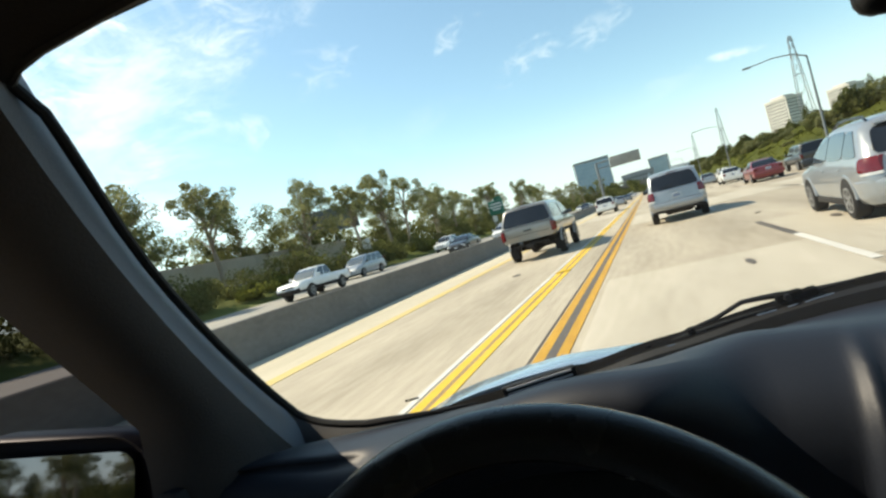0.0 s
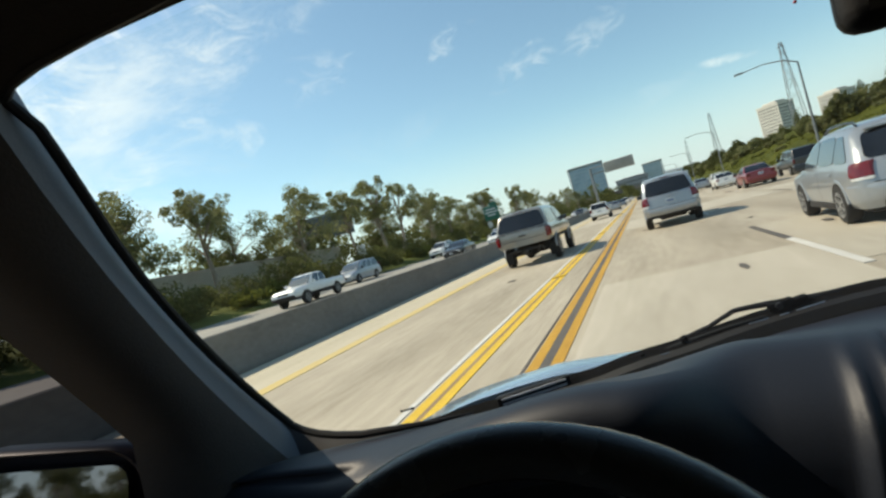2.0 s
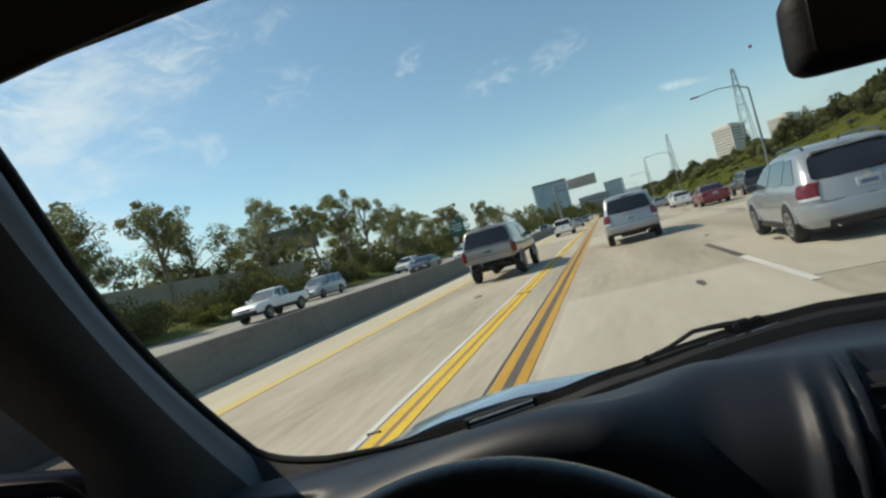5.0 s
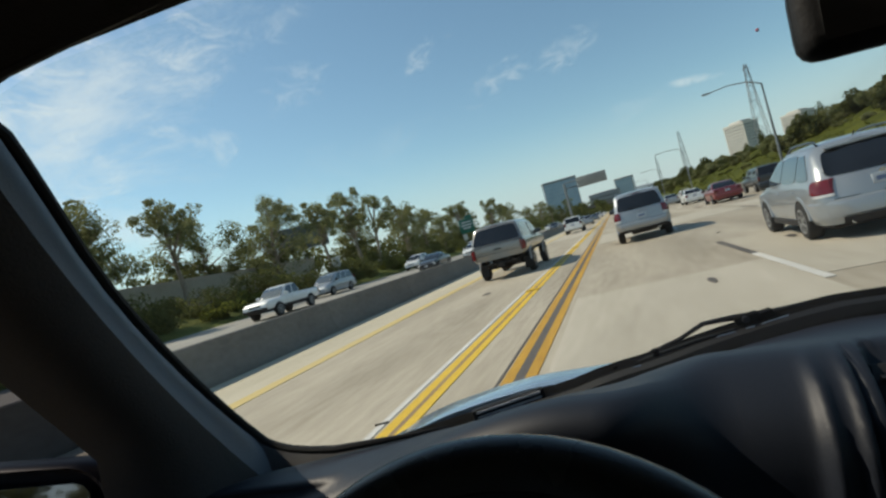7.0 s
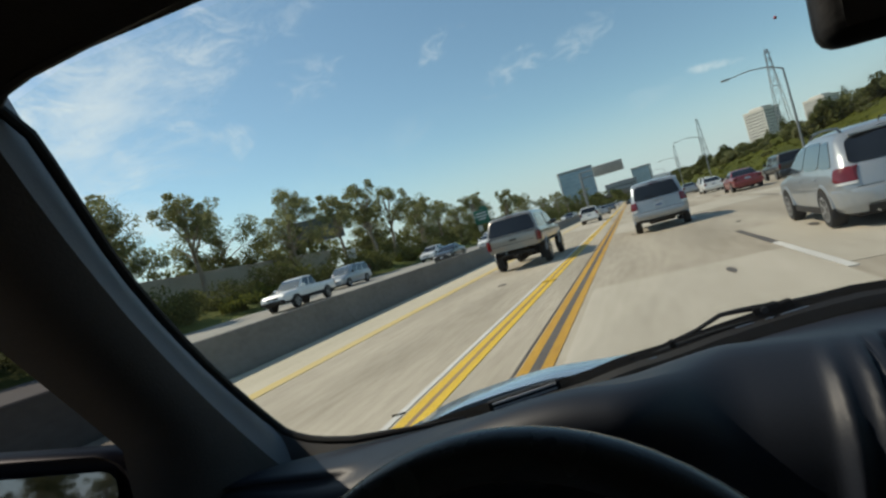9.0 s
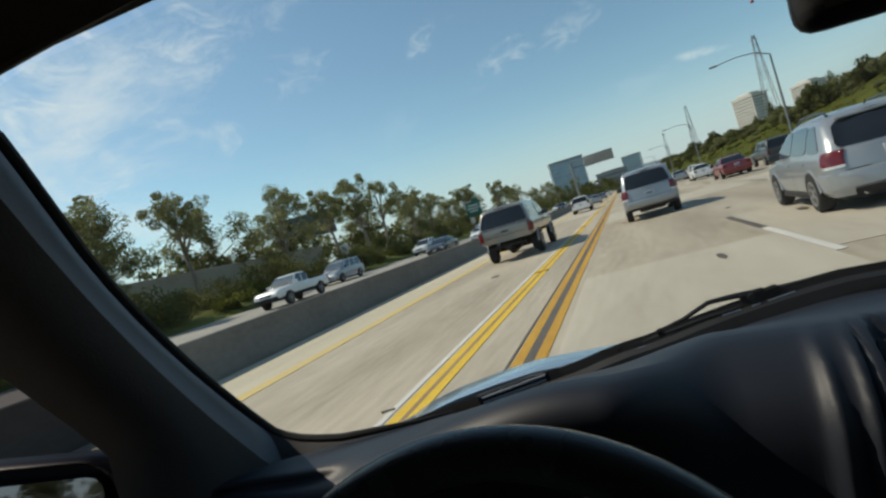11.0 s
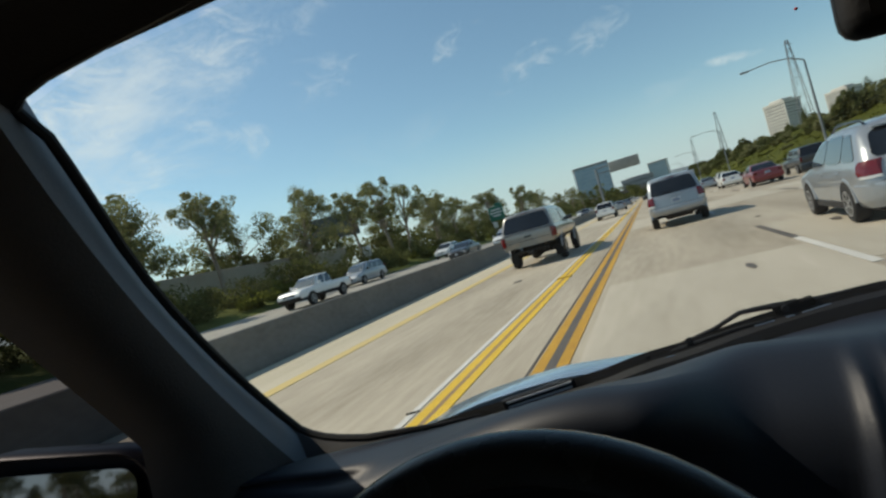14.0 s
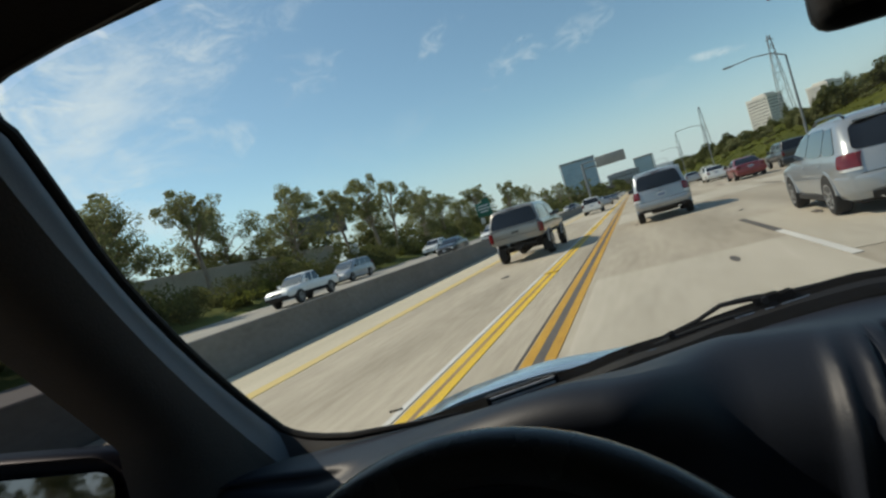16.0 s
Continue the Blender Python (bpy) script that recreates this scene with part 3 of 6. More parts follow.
rows = []
for dy, dz in ((0.03, 0.03), (0.0, 0.0), (-0.012, 0.002), (-0.05, 0.03), (-0.15, 0.052), (-0.32, 0.056), (-0.7, 0.058), (-1.3, 0.05), (-2.0, -0.03)):
    rows.append([(x, header(x)[0] + dy, header(x)[1] + dz - 0.10 * max(0, abs(x - 0.3) - 0.95) - 0.055 * ease((-0.08 - dy) / 0.25) * ease((-0.25 - x) / 0.45)) for x in xs])
cab("headliner", sheet(rows, (0, 0, 0.02)), LINER, label="dark charcoal cloth headliner and header rail")
bm = bmesh.new()
box(bm, -0.60, -0.08, 0.16, 0.36, 0.315, 0.335, 0.008)
cab("sun_visor", bm, LINER, label="folded-up charcoal sun visor")

# windscreen glass
rows = []
for v in (0, 0.25, 0.5, 0.75, 1):
    row = []
    for i in range(15):
        u = i / 14
        lo = Vector((-0.78 + 2.16 * u, 0, 0))
        lo.y, lo.z = lerp(FOOT_Y, lo.x) + 0.02, lerp(FOOT_Z, lo.x) - 0.02
        x = -0.70 + 2.0 * u
        hi = Vector((x, header(x)[0] + 0.02, header(x)[1] + 0.005))
        row.append(lo.lerp(hi, v) + Vector((0, 0.03, 0.03)) * math.sin(math.pi * v) + Vector((-0.035 + 0.07 * u, 0, 0)) * math.sin(math.pi * v))
    rows.append(row)
pane = cab("windscreen", sheet(rows), CLEAR, label="clear slightly dusty windscreen")
pane.visible_shadow = False

# black cowl, then the hood beyond the glass
COWL = [(-0.80, -0.455), (-0.61, -0.4217), (-0.477, -0.3945), (-0.368, -0.373), (-0.24, -0.347), (-0.164, -0.334), (-0.102, -0.316), (-0.055, -0.305), (0.022, -0.2925), (0.107, -0.2715), (0.167, -0.259), (0.234, -0.247), (0.297, -0.237), (0.355, -0.230), (0.6, -0.228), (0.9, -0.28), (1.4, -0.42)]


def cowl_strip(steps, x0=-0.80, x1=1.40):
    cols = [x0 + (x1 - x0) * i / 44 for i in range(45)]
    return sheet([[(x, 1.13 - 0.02 * (x - 0.35) ** 2 + dy, lerp(COWL, x) + dz * (0.55 + 0.45 * ease((0.3 - x) / 0.6))) for x in cols] for dy, dz in steps], 0.008)


cab("cowl", cowl_strip(((0.06, -0.09), (0.03, -0.010), (0.0, 0.0), (-0.012, -0.006), (-0.020, -0.016))), COWL_GREY, label="dark grey plastic cowl under the windscreen")
cab("cowl_seal", cowl_strip(((-0.020, -0.017), (-0.035, -0.028), (-0.05, -0.10), (-0.07, -0.20))), BLACK)


HOOD_TOP = [(-0.72, -0.490), (-0.62, -0.452), (-0.5717, -0.426), (-0.485, -0.396), (-0.35, -0.366), (-0.25, -0.349), (-0.1, -0.343), (0.1, -0.33), (0.3, -0.325), (0.6, -0.33), (0.9, -0.36), (1.32, -0.455)]
xs = [-0.72 + 0.051 * i for i in range(41)]
cab("hood", sheet([[(x, y, lerp(HOOD_TOP, x) - 0.36 * max(0, y - 1.25) - 0.12 * abs(y - 1.25) * (y < 1.25)) for x in xs] for y in (1.18, 1.25, 1.32, 1.5, 1.7, 1.9, 2.1)], 0.01), HOOD, label="pale blue-silver painted hood")

# wiper: arm, blade, hinge
wiper_path = [(-0.02, 1.128, -0.306), (0.028, 1.13, -0.292), (0.071, 1.13, -0.277), (0.119, 1.13, -0.2525), (0.15, 1.13, -0.2495), (0.179, 1.13, -0.2480), (0.234, 1.128, -0.2475), (0.30, 1.125, -0.2385)]
arm = cab("wiper_arm", tube(bmesh.new(), wiper_path, [0.003, 0.004, 0.0042, 0.0046, 0.0052, 0.006, 0.0065, 0.004]), BLACK, label="black wiper arm lying above the cowl")
for x, z, wide, lean in ((0.196, -0.2495, 0.022, -10), (0.226, -0.2475, 0.016, -14), (0.022, -0.2955, 0.006, -20), (-0.060, -0.318, 0.006, -20)):
    b = boxed(-wide, wide, -0.012, 0.012, -0.007, 0.007, 0.003)
    b.transform(Matrix.Translation((x, 1.122, z)) @ Matrix.Rotation(radians(lean), 4, "Y"))
    cab("wiper_joint", b, COWL_GREY, arm)
bm = bmesh.new()
lathe(bm, [(-0.004, 0.004), (-0.004, 0.0065), (0.004, 0.0065), (0.004, 0.004)], (0.0, 0.0, 0.0), 12)
bm.transform(Matrix.Translation((0.192, 1.108, -0.250)) @ Matrix.Rotation(radians(90), 4, "Z"))
cab("wiper_pivot", bm, BLACK, arm)
blade = [(-0.110, 1.112, -0.336), (-0.062, 1.115, -0.320), (0.02, 1.115, -0.299), (0.10, 1.112, -0.279), (0.17, 1.11, -0.2655)]
cab("wiper_blade", tube(bmesh.new(), blade, [0.002, 0.0035, 0.0035, 0.003, 0.002]), BLACK, arm)
for x0, x1, z0, z1 in ((0.135, 0.168, -0.2735, -0.2676), (0.186, 0.201, -0.2648, -0.2620), (0.213, 0.258, -0.2595, -0.2500), (-0.026, -0.010, -0.3135, -0.3110)):
    cab("bright_edge", tube(bmesh.new(), [(x0, 1.086, z0 + 0.003), (x1, 1.086, z1 + 0.003)], 0.0011, 6), CHROME, arm)

# slotted plate at the foot of the glass
bm = boxed(-0.07, 0.07, -0.008, 0.008, -0.010, 0.010, 0.003)
turned = Matrix.Translation((-0.2535, 0.945, -0.3105)) @ Matrix.Rotation(radians(19), 4, "Z") @ Matrix.Rotation(radians(-7), 4, "Y")
bm.transform(turned)
slot = cab("defroster_slot", bm, BLACK, label="small slotted black plate under the glass")
for dz in (0.005, -0.004):
    bm = boxed(-0.062, 0.062, -0.0105, -0.008, dz - 0.0018, dz + 0.0018)
    bm.transform(turned)
    cab("slat", bm, PLATE, slot)

# steering wheel
wheel_pose = Matrix.Translation((-0.098, 0.199, -0.2845)) @ Matrix.Rotation(radians(60), 4, "X")
R, r = 0.181, 0.0165
bm = bmesh.new()
grid(bm, [[Vector(((R + r * 1.0 * math.cos(b)) * math.cos(a), (R + r * math.cos(b)) * math.sin(a), 1.15 * r * math.sin(b))) for b in (2 * math.pi * j / 14 for j in range(14))] for a in (2 * math.pi * i / 72 for i in range(73))], True)
bmesh.ops.remove_doubles(bm, verts=list(bm.verts), dist=1e-5)
bm.transform(wheel_pose)
steer = cab("steering_wheel", bm, VINYL, label="worn black steering wheel rim")
bm = boxed(-0.085, 0.085, -0.07, 0.05, -0.06, 0.01, 0.025, 3)
bm.transform(wheel_pose)
cab("hub", bm, PLASTIC, steer)
for x0, x1, y0, y1 in ((-0.17, -0.07, -0.02, 0.02), (0.07, 0.17, -0.02, 0.02), (-0.02, 0.02, -0.17, -0.06)):
    bm = boxed(x0, x1, y0, y1, -0.02, 0.0, 0.006)
    bm.transform(wheel_pose)
    cab("spoke", bm, PLASTIC, steer)

# instrument panel face in its hollow
cab("instrument_panel", boxed(-0.40, -0.02, 0.695, 0.735, -0.50, -0.36, 0.01), BLACK)


# slats in the air vent of the centre pod
vent = cab("air_vent", sheet([[pod(v, dx, 0.047) for dx in (0.076, 0.12, 0.18, 0.24)] for v in (0.20, 0.35, 0.6, 0.9, 1.3)], (0, 0.006, 0.0)), BLACK)
for v in (0.30, 0.45, 0.6, 0.75, 0.9, 1.1):
    cab("vent_slat", tube(bmesh.new(), [pod(v, dx, 0.036) for dx in (0.080, 0.15, 0.23)], 0.004, 6), BEZEL, vent)

# inner mirror
bm = boxed(0.172, 0.434, 0.515, 0.555, 0.095, 0.172, 0.022, 4)
inner = cab("inner_mirror", bm, BLACK, label="black inner mirror hanging from the glass")
cab("mirror_glass", boxed(0.187, 0.419, 0.511, 0.5155, 0.107, 0.160), MIRROR, inner)
cab("stalk", tube(bmesh.new(), [(0.295, 0.545, 0.15), (0.295, 0.55, 0.20), (0.295, 0.50, 0.26)], 0.009), BLACK, inner)

# outer mirror on the left door
turn = Matrix.Translation((-0.972, 0.60, -0.308)) @ Matrix.Rotation(radians(17), 4, "Z") @ Matrix.Rotation(radians(-4), 4, "X") @ Matrix.Rotation(radians(7), 4, "Y")
outline = [(cx + 0.080 * math.cos(radians(a0 + a)), cz + 0.080 * math.sin(radians(a0 + a))) for cx, cz, a0 in ((0.038, 0.006, 0), (-0.198, 0.006, 90), (-0.198, -0.05, 180), (0.038, -0.05, 270)) for a in (0, 18, 36, 54, 72, 90)]
bm = bmesh.new()
rings = grid(bm, [[(x * k + 0.07 * (k - 1), yy, z * k) for x, z in outline] for yy, k in ((0.010, 0.86), (-0.010, 0.90), (-0.014, 0.95), (-0.008, 0.99), (0.010, 1.0), (0.045, 0.97), (0.075, 0.86), (0.092, 0.62))], True)
for ring in (rings[0], rings[-1]):
    bm.faces.new(ring)
bm.transform(turn)
side = cab("door_mirror", bm, MIRROR_CASE, label="dark blue-black door mirror housing with a pale top edge")
bm = bmesh.new()
rim_pts = [(cx + 0.03 * math.cos(radians(a0 + a)), cz + 0.03 * math.sin(radians(a0 + a))) for cx, cz, a0 in ((0.040, 0.022, 0), (-0.200, 0.022, 90), (-0.200, -0.06, 180), (0.040, -0.06, 270)) for a in (0, 30, 60, 90)]
rings = grid(bm, [[(x, yy, z) for x, z in rim_pts] for yy in (-0.0155, -0.006)], True)
for ring in rings:
    bm.faces.new(ring)
bm.transform(turn @ Matrix.Rotation(radians(3), 4, "Z") @ Matrix.Rotation(radians(-6.5), 4, "X"))
cab("mirror_glass", bm, MIRROR, side)
cab("mirror_arm", boxed(-0.86, -0.80, 0.60, 0.66, -0.40, -0.33, 0.015), PLASTIC, side)

# on the windscreen: a tiny red bead painted in for a glint, and sticker bars
bm = bmesh.new()
bmesh.ops.create_icosphere(bm, subdivisions=2, radius=0.0014, matrix=Matrix.Translation((0.137, 0.50, 0.128)))
cab("red_speck", bm, RED_GLINT, pane)
for k in range(4):
    bm = boxed(-0.512 + 0.008 * k, -0.506 + 0.008 * k, 0.898, 0.900, -0.313 + 0.0012 * k, -0.309 + 0.0012 * k)
    cab("sticker_bar", bm, BLACK, pane)

# doors, and an unseen closed rear of the cabin
left = cab("door", boxed(-0.90, -0.80, -1.2, 0.60, -1.0, -0.40, 0.02), PLASTIC, label="dark door panel with an open-view window")
cab("window_frame", boxed(-0.86, -0.81, -1.2, 0.30, 0.20, 0.30, 0.01), LINER, left)
p = cab("window_glass", sheet([[(-0.885, -1.0, -0.45), (-0.885, 0.80, -0.45)], [(-0.865, -1.0, 0.24), (-0.865, 0.60, 0.24)]]), SIDE_GLASS, left)
p.visible_shadow = False
cab("centre_pillar", boxed(-0.88, -0.80, -0.62, -0.45, -0.42, 0.28, 0.01), LINER, left)
right = cab("door", boxed(1.40, 1.50, -1.2, 0.60, -1.0, -0.40, 0.02), PLASTIC, label="dark door panel with an open-view window")
cab("window_frame", boxed(1.41, 1.46, -1.2, 0.30, 0.20, 0.30, 0.01), LINER, right)
cab("centre_pillar", boxed(1.40, 1.48, -0.62, -0.45, -0.42, 0.28, 0.01), LINER, right)
# unseen floor and plain rear panel, added to shut light out of the cabin
cab("floor", boxed(-0.88, 1.48, -2.2, 1.1, -1.02, -0.98), LINER)
cab("rear_wall", boxed(-0.88, 1.48, -1.98, -1.93, -1.0, 0.24), LINER)
cab("bulkhead", boxed(-0.88, 1.48, 0.95, 1.0, -1.0, -0.42), LINER)
cab("front_seat", boxed(-0.45, 0.1, -0.75, -0.55, -0.95, -0.05, 0.06, 3), LINER)
# painted outside of the car: roof, sides with wheel arches, nose and tail
xs = [-0.86 + 0.116 * i for i in range(21)]


def roof_z(x, y):
    e = abs(x - 0.3) / 1.16
    return 0.44 - 0.10 * e ** 4 - 0.06 * max(0.0, (y + 0.1) / 0.55) ** 2 - 0.09 * max(0.0, (-1.2 - y) / 0.9) ** 2


ext("roof", sheet([[(x, y - 0.04 * (abs(x - 0.3) / 1.16) ** 2 * (y > 0), roof_z(x, y)) for x in xs] for y in (0.45, 0.38, 0.2, 0.0, -0.4, -0.8, -1.2, -1.6, -1.9, -2.1)], 0.012), HOOD, label="pale blue painted roof")


def side_outline():
    """(y, z) round the body side, with an arch over each wheel."""
    pts = [(2.12, -0.98), (2.20, -0.90), (2.18, -0.86), (1.9, -0.78), (1.6, -0.67), (1.2, -0.52), (0.75, -0.43), (0.0, -0.425), (-1.0, -0.425), (-2.0, -0.42), (-2.22, -0.45), (-2.28, -0.62), (-2.28, -0.95)]
    for cy in (-1.50, 1.55):
        pts += [(cy - 0.40 * math.cos(a), -1.02 + 0.40 * math.sin(a)) for a in (radians(8 + 16.4 * i) for i in range(11))]
    return pts


for x0, out in ((-0.90, -1), (1.50, 1)):
    bm = bmesh.new()
    loops = [[bm.verts.new((x0 + out * dx, y, z)) for y, z in side_outline()] for dx in (0.0, 0.035)]
    n = len(loops[0])
    for i in range(n):
        bm.faces.new((loops[0][i], loops[0][(i + 1) % n], loops[1][(i + 1) % n], loops[1][i]))
    for ring in loops:
        bm.faces.new(ring)
    flank = ext("body_side", bm, HOOD, label="pale blue painted body side", smooth=False)
    for y0, y1 in ((-0.52, 0.62), (-1.10, -0.54)):
        ext("door_skin", boxed(min(x0 + out * 0.034, x0 + out * 0.046), max(x0 + out * 0.034, x0 + out * 0.046), y0, y1, -0.95, -0.46, 0.005), HOOD, flank)
        ext("door_handle", boxed(min(x0 + out * 0.044, x0 + out * 0.07), max(x0 + out * 0.044, x0 + out * 0.07), y0 + 0.05, y0 + 0.20, -0.55, -0.52, 0.008), BLACK, flank)
    for cy in (1.55, -1.50):
        b = bmesh.new()
        cx = x0 - out * 0.06
        lathe(b, [(-0.10, 0.22), (-0.10, 0.31), (-0.08, 0.33), (0.08, 0.33), (0.10, 0.31), (0.10, 0.22)], (cx, cy, -1.02), 28)
        road_wheel = ext("wheel", b, TYRE)
        b = bmesh.new()
        lathe(b, [(-0.085, 0.20), (-0.07, 0.22), (0.07, 0.22), (0.085, 0.20), (0.09, 0.05)] if out > 0 else [(-0.09, 0.05), (-0.085, 0.20), (-0.07, 0.22), (0.07, 0.22), (0.085, 0.20)], (cx + out * 0.02, cy, -1.02), 24)
        ext("rim", b, RIM, road_wheel)
    # rear side window and its pillars
    p = ext("rear_window", sheet([[(x0 + out * 0.02, -2.05, -0.42), (x0 + out * 0.02, -0.95, -0.42)], [(x0 - out * 0.03, -1.9, 0.27), (x0 - out * 0.03, -0.95, 0.30)]], (-out * 0.006, 0, 0)), SIDE_GLASS, flank)
    ext("rear_pillar", sheet([[(x0 + out * 0.03, -2.26, -0.44), (x0 + out * 0.03, -2.0, -0.44)], [(x0 - out * 0.04, -2.06, 0.34), (x0 - out * 0.04, -1.86, 0.34)]], (-out * 0.03, 0, 0)), HOOD, flank)
    ext("roof_rail", boxed(min(x0 - out * 0.02, x0 + out * 0.03), max(x0 - out * 0.02, x0 + out * 0.03), -2.0, 0.22, 0.27, 0.335, 0.015), HOOD, flank)
tail = ext("tailgate", sheet([[(x, y, z) for x in (-0.88, -0.3, 0.3, 0.9, 1.48)] for y, z in ((-2.06, 0.33), (-2.24, -0.42), (-2.29, -0.5), (-2.29, -0.95))], (0, 0.03, 0)), HOOD, label="pale blue tailgate")
ext("rear_glass", sheet([[(-0.72, -2.10, 0.24), (1.32, -2.10, 0.24)], [(-0.80, -2.235, -0.36), (1.40, -2.235, -0.36)]], (0, 0.01, 0)), TINT, tail)
ext("rear_bumper", boxed(-0.90, 1.50, -2.40, -2.27, -1.0, -0.78, 0.04, 3), BLACK, tail)
for x in (-0.86, 1.30):
    ext("tail_lamp", boxed(x, x + 0.16, -2.325, -2.28, -0.74, -0.50, 0.012), RED_LENS, tail)
nose = ext("nose", boxed(-0.84, 1.44, 2.02, 2.20, -1.0, -0.69, 0.05, 3), HOOD, label="pale blue front end")
ext("grille", boxed(-0.25, 0.85, 2.19, 2.215, -0.84, -0.74, 0.01), BLACK, nose)
ext("front_bumper", boxed(-0.86, 1.46, 2.17, 2.30, -1.02, -0.86, 0.04, 3), BLACK, nose)
for x in (-0.78, 1.10):
    ext("headlamp", boxed(x, x + 0.28, 2.175, 2.215, -0.84, -0.73, 0.02, 3), CLEAR_LENS, nose)
ext("underbody", boxed(-0.80, 1.40, -2.1, 2.1, -1.12, -1.0, 0.04), UNDER)

# ---- vehicles ----
def body_shell(spec):
    """The lower body, lofted along its length from sections."""
    bm = bmesh.new()
    rows = []
    w, zb = spec["w"], spec["zb"]
    for y, zt, k in spec["profile"]:
        h = zt - zb
        half = [(0.0, zb), (w * k * 0.80, zb), (w * k * 0.95, zb + 0.07 * h), (w * k * 0.995, zb + 0.22 * h), (w * k, zb + 0.45 * h), (w * k * 0.995, zb + 0.68 * h),
                (w * k * 0.965, zt - 0.09 * h), (w * k * 0.92, zt - 0.02 * h), (w * k * 0.80, zt + 0.004), (w * k * 0.4, zt + 0.016), (0.0, zt + 0.02)]
        rows.append([Vector((x, y, z)) for x, z in half] + [Vector((-x, y, z)) for x, z in reversed(half[1:-1])])
    vs = grid(bm, rows, True)
    bm.faces.new(vs[0])
    bm.faces.new(list(reversed(vs[-1])))
    return bm


class House:
    """The glazed upper body: a tapering rounded block."""
    def __init__(self, w0, w1, base, roof, z0, z1):
        self.w0, self.w1, self.base, self.roof, self.z0, self.z1 = w0, w1, base, roof, z0, z1

    def half(self, t):
        return self.w0 + (self.w1 - self.w0) * t ** 1.35

    def end(self, t, k):
        return self.base[k] + (self.roof[k] - self.base[k]) * t ** (1.15 if k else 1.1)

    def z(self, t):
        return self.z0 + (self.z1 - self.z0) * t

    def shell(self):
        bm = bmesh.new()
        rings = []
        for t, shrink in ((-0.10, 0.0), (0.0, 0.0), (0.2, 0), (0.4, 0), (0.6, 0), (0.8, 0.0), (0.90, 0.006), (0.96, 0.03), (1.0, 0.10), (1.03, 0.25), (1.045, 0.5)):
            tt = max(0.0, min(t, 1.0))
            hx, ya, yb, r = self.half(tt) - shrink, self.end(tt, 0) + shrink, self.end(tt, 1) - shrink, 0.17
            ring = []
            for cx, cy, a0 in ((hx - r, yb - r, 0), (-hx + r, yb - r, 90), (-hx + r, ya + r, 180), (hx - r, ya + r, 270)):
                ring += [Vector((cx + r * math.cos(radians(a0 + a)), cy + r * math.sin(radians(a0 + a)), self.z(t))) for a in (0, 22.5, 45, 67.5, 90)]
            rings.append(ring)
        vs = grid(bm, rings, True)
        bm.faces.new(list(reversed(vs[-1])))
        bm.faces.new(vs[0])
        return bm

    def side_pane(self, side, f0, f1, t0=0.05, t1=0.88, lean0=0.0, lean1=0.0, proud=0.007):
        rows = []
        for t in (t0, (t0 + t1) / 2, t1):
            ya, yb = self.end(t, 0), self.end(t, 1)
            q = (t - t0) / (t1 - t0)
            row = []
            for f in (f0 + lean0 * q, (f0 + f1 + (lean0 + lean1) * q) / 2, f1 + lean1 * q):
                row.append(Vector((side * (self.half(t) + proud), ya + (yb - ya) * f, self.z(t))))
            rows.append(row)
        return sheet(rows, (-side * 0.012, 0, 0))

    def end_pane(self, k, t0=0.04, t1=0.90, wide=0.93, proud=0.008):
        s = 1 if k else -1
        rows = []
        for t in (t0, t0 * 0.66 + t1 * 0.34, t0 * 0.34 + t1 * 0.66, t1):
            hx = self.half(t) * wide
            rows.append([Vector((x, self.end(t, k) + s * (proud - 0.006 * (x / max(hx, 0.01)) ** 4), self.z(t))) for x in (-hx, -hx * 0.85, -hx * 0.4, 0, hx * 0.4, hx * 0.85, hx)])
        return sheet(rows, (0, -s * 0.012, 0))


def add_wheel(parent, x, y, r, width, rim_mat):
    s = 1 if x > 0 else -1
    bm = bmesh.new()
    w = width / 2
    lathe(bm, [(-w, r * 0.62), (-w, r * 0.90), (-w * 0.72, r * 0.985), (-w * 0.3, r), (w * 0.3, r), (w * 0.72, r * 0.985), (w, r * 0.90), (w, r * 0.62)], (x, y, r), 28)
    tyre = part("wheel", bm, TYRE, parent)
    bm = bmesh.new()
    o = s * w
    lathe(bm, [(o * 0.5, r * 0.63), (o * 1.04, r * 0.66), (o * 1.04, r * 0.57), (o * 0.70, r * 0.52), (o * 0.62, 0.02)], (x, y, r), 28)
    for k in range(6):
        a = 2 * math.pi * k / 6
        m = Matrix.Translation((x + o * 0.86, y, r)) @ Matrix.Rotation(a, 4, "X")
        c = bmesh.ops.create_cube(bm, size=1.0, matrix=m @ Matrix.Translation((0, 0, r * 0.32)) @ Matrix.Diagonal((w * 0.3, r * 0.13, r * 0.56, 1)))
    lathe(bm, [(o * 0.6, 0.055), (o * 0.98, 0.05), (o * 1.0, 0.03)], (x, y, r), 12)
    part("rim", bm, rim_mat, tyre, "spoked alloy rim")


def add_arch(parent, x, y, r, w):
    s = 1 if x > 0 else -1
    bm = bmesh.new()
    rows = []
    for off in (-0.12, 0.006):
        rows.append([Vector((s * (w + off), y + math.cos(a) * r, r * 0.86 + math.sin(a) * r)) for a in (math.pi * k / 16 for k in range(17))])
    vs = grid(bm, rows)
    bm.faces.new(vs[1])
    # dark half drum stands in for the shade inside the wheel well
    part("wheel_arch", bm, UNDER, parent)


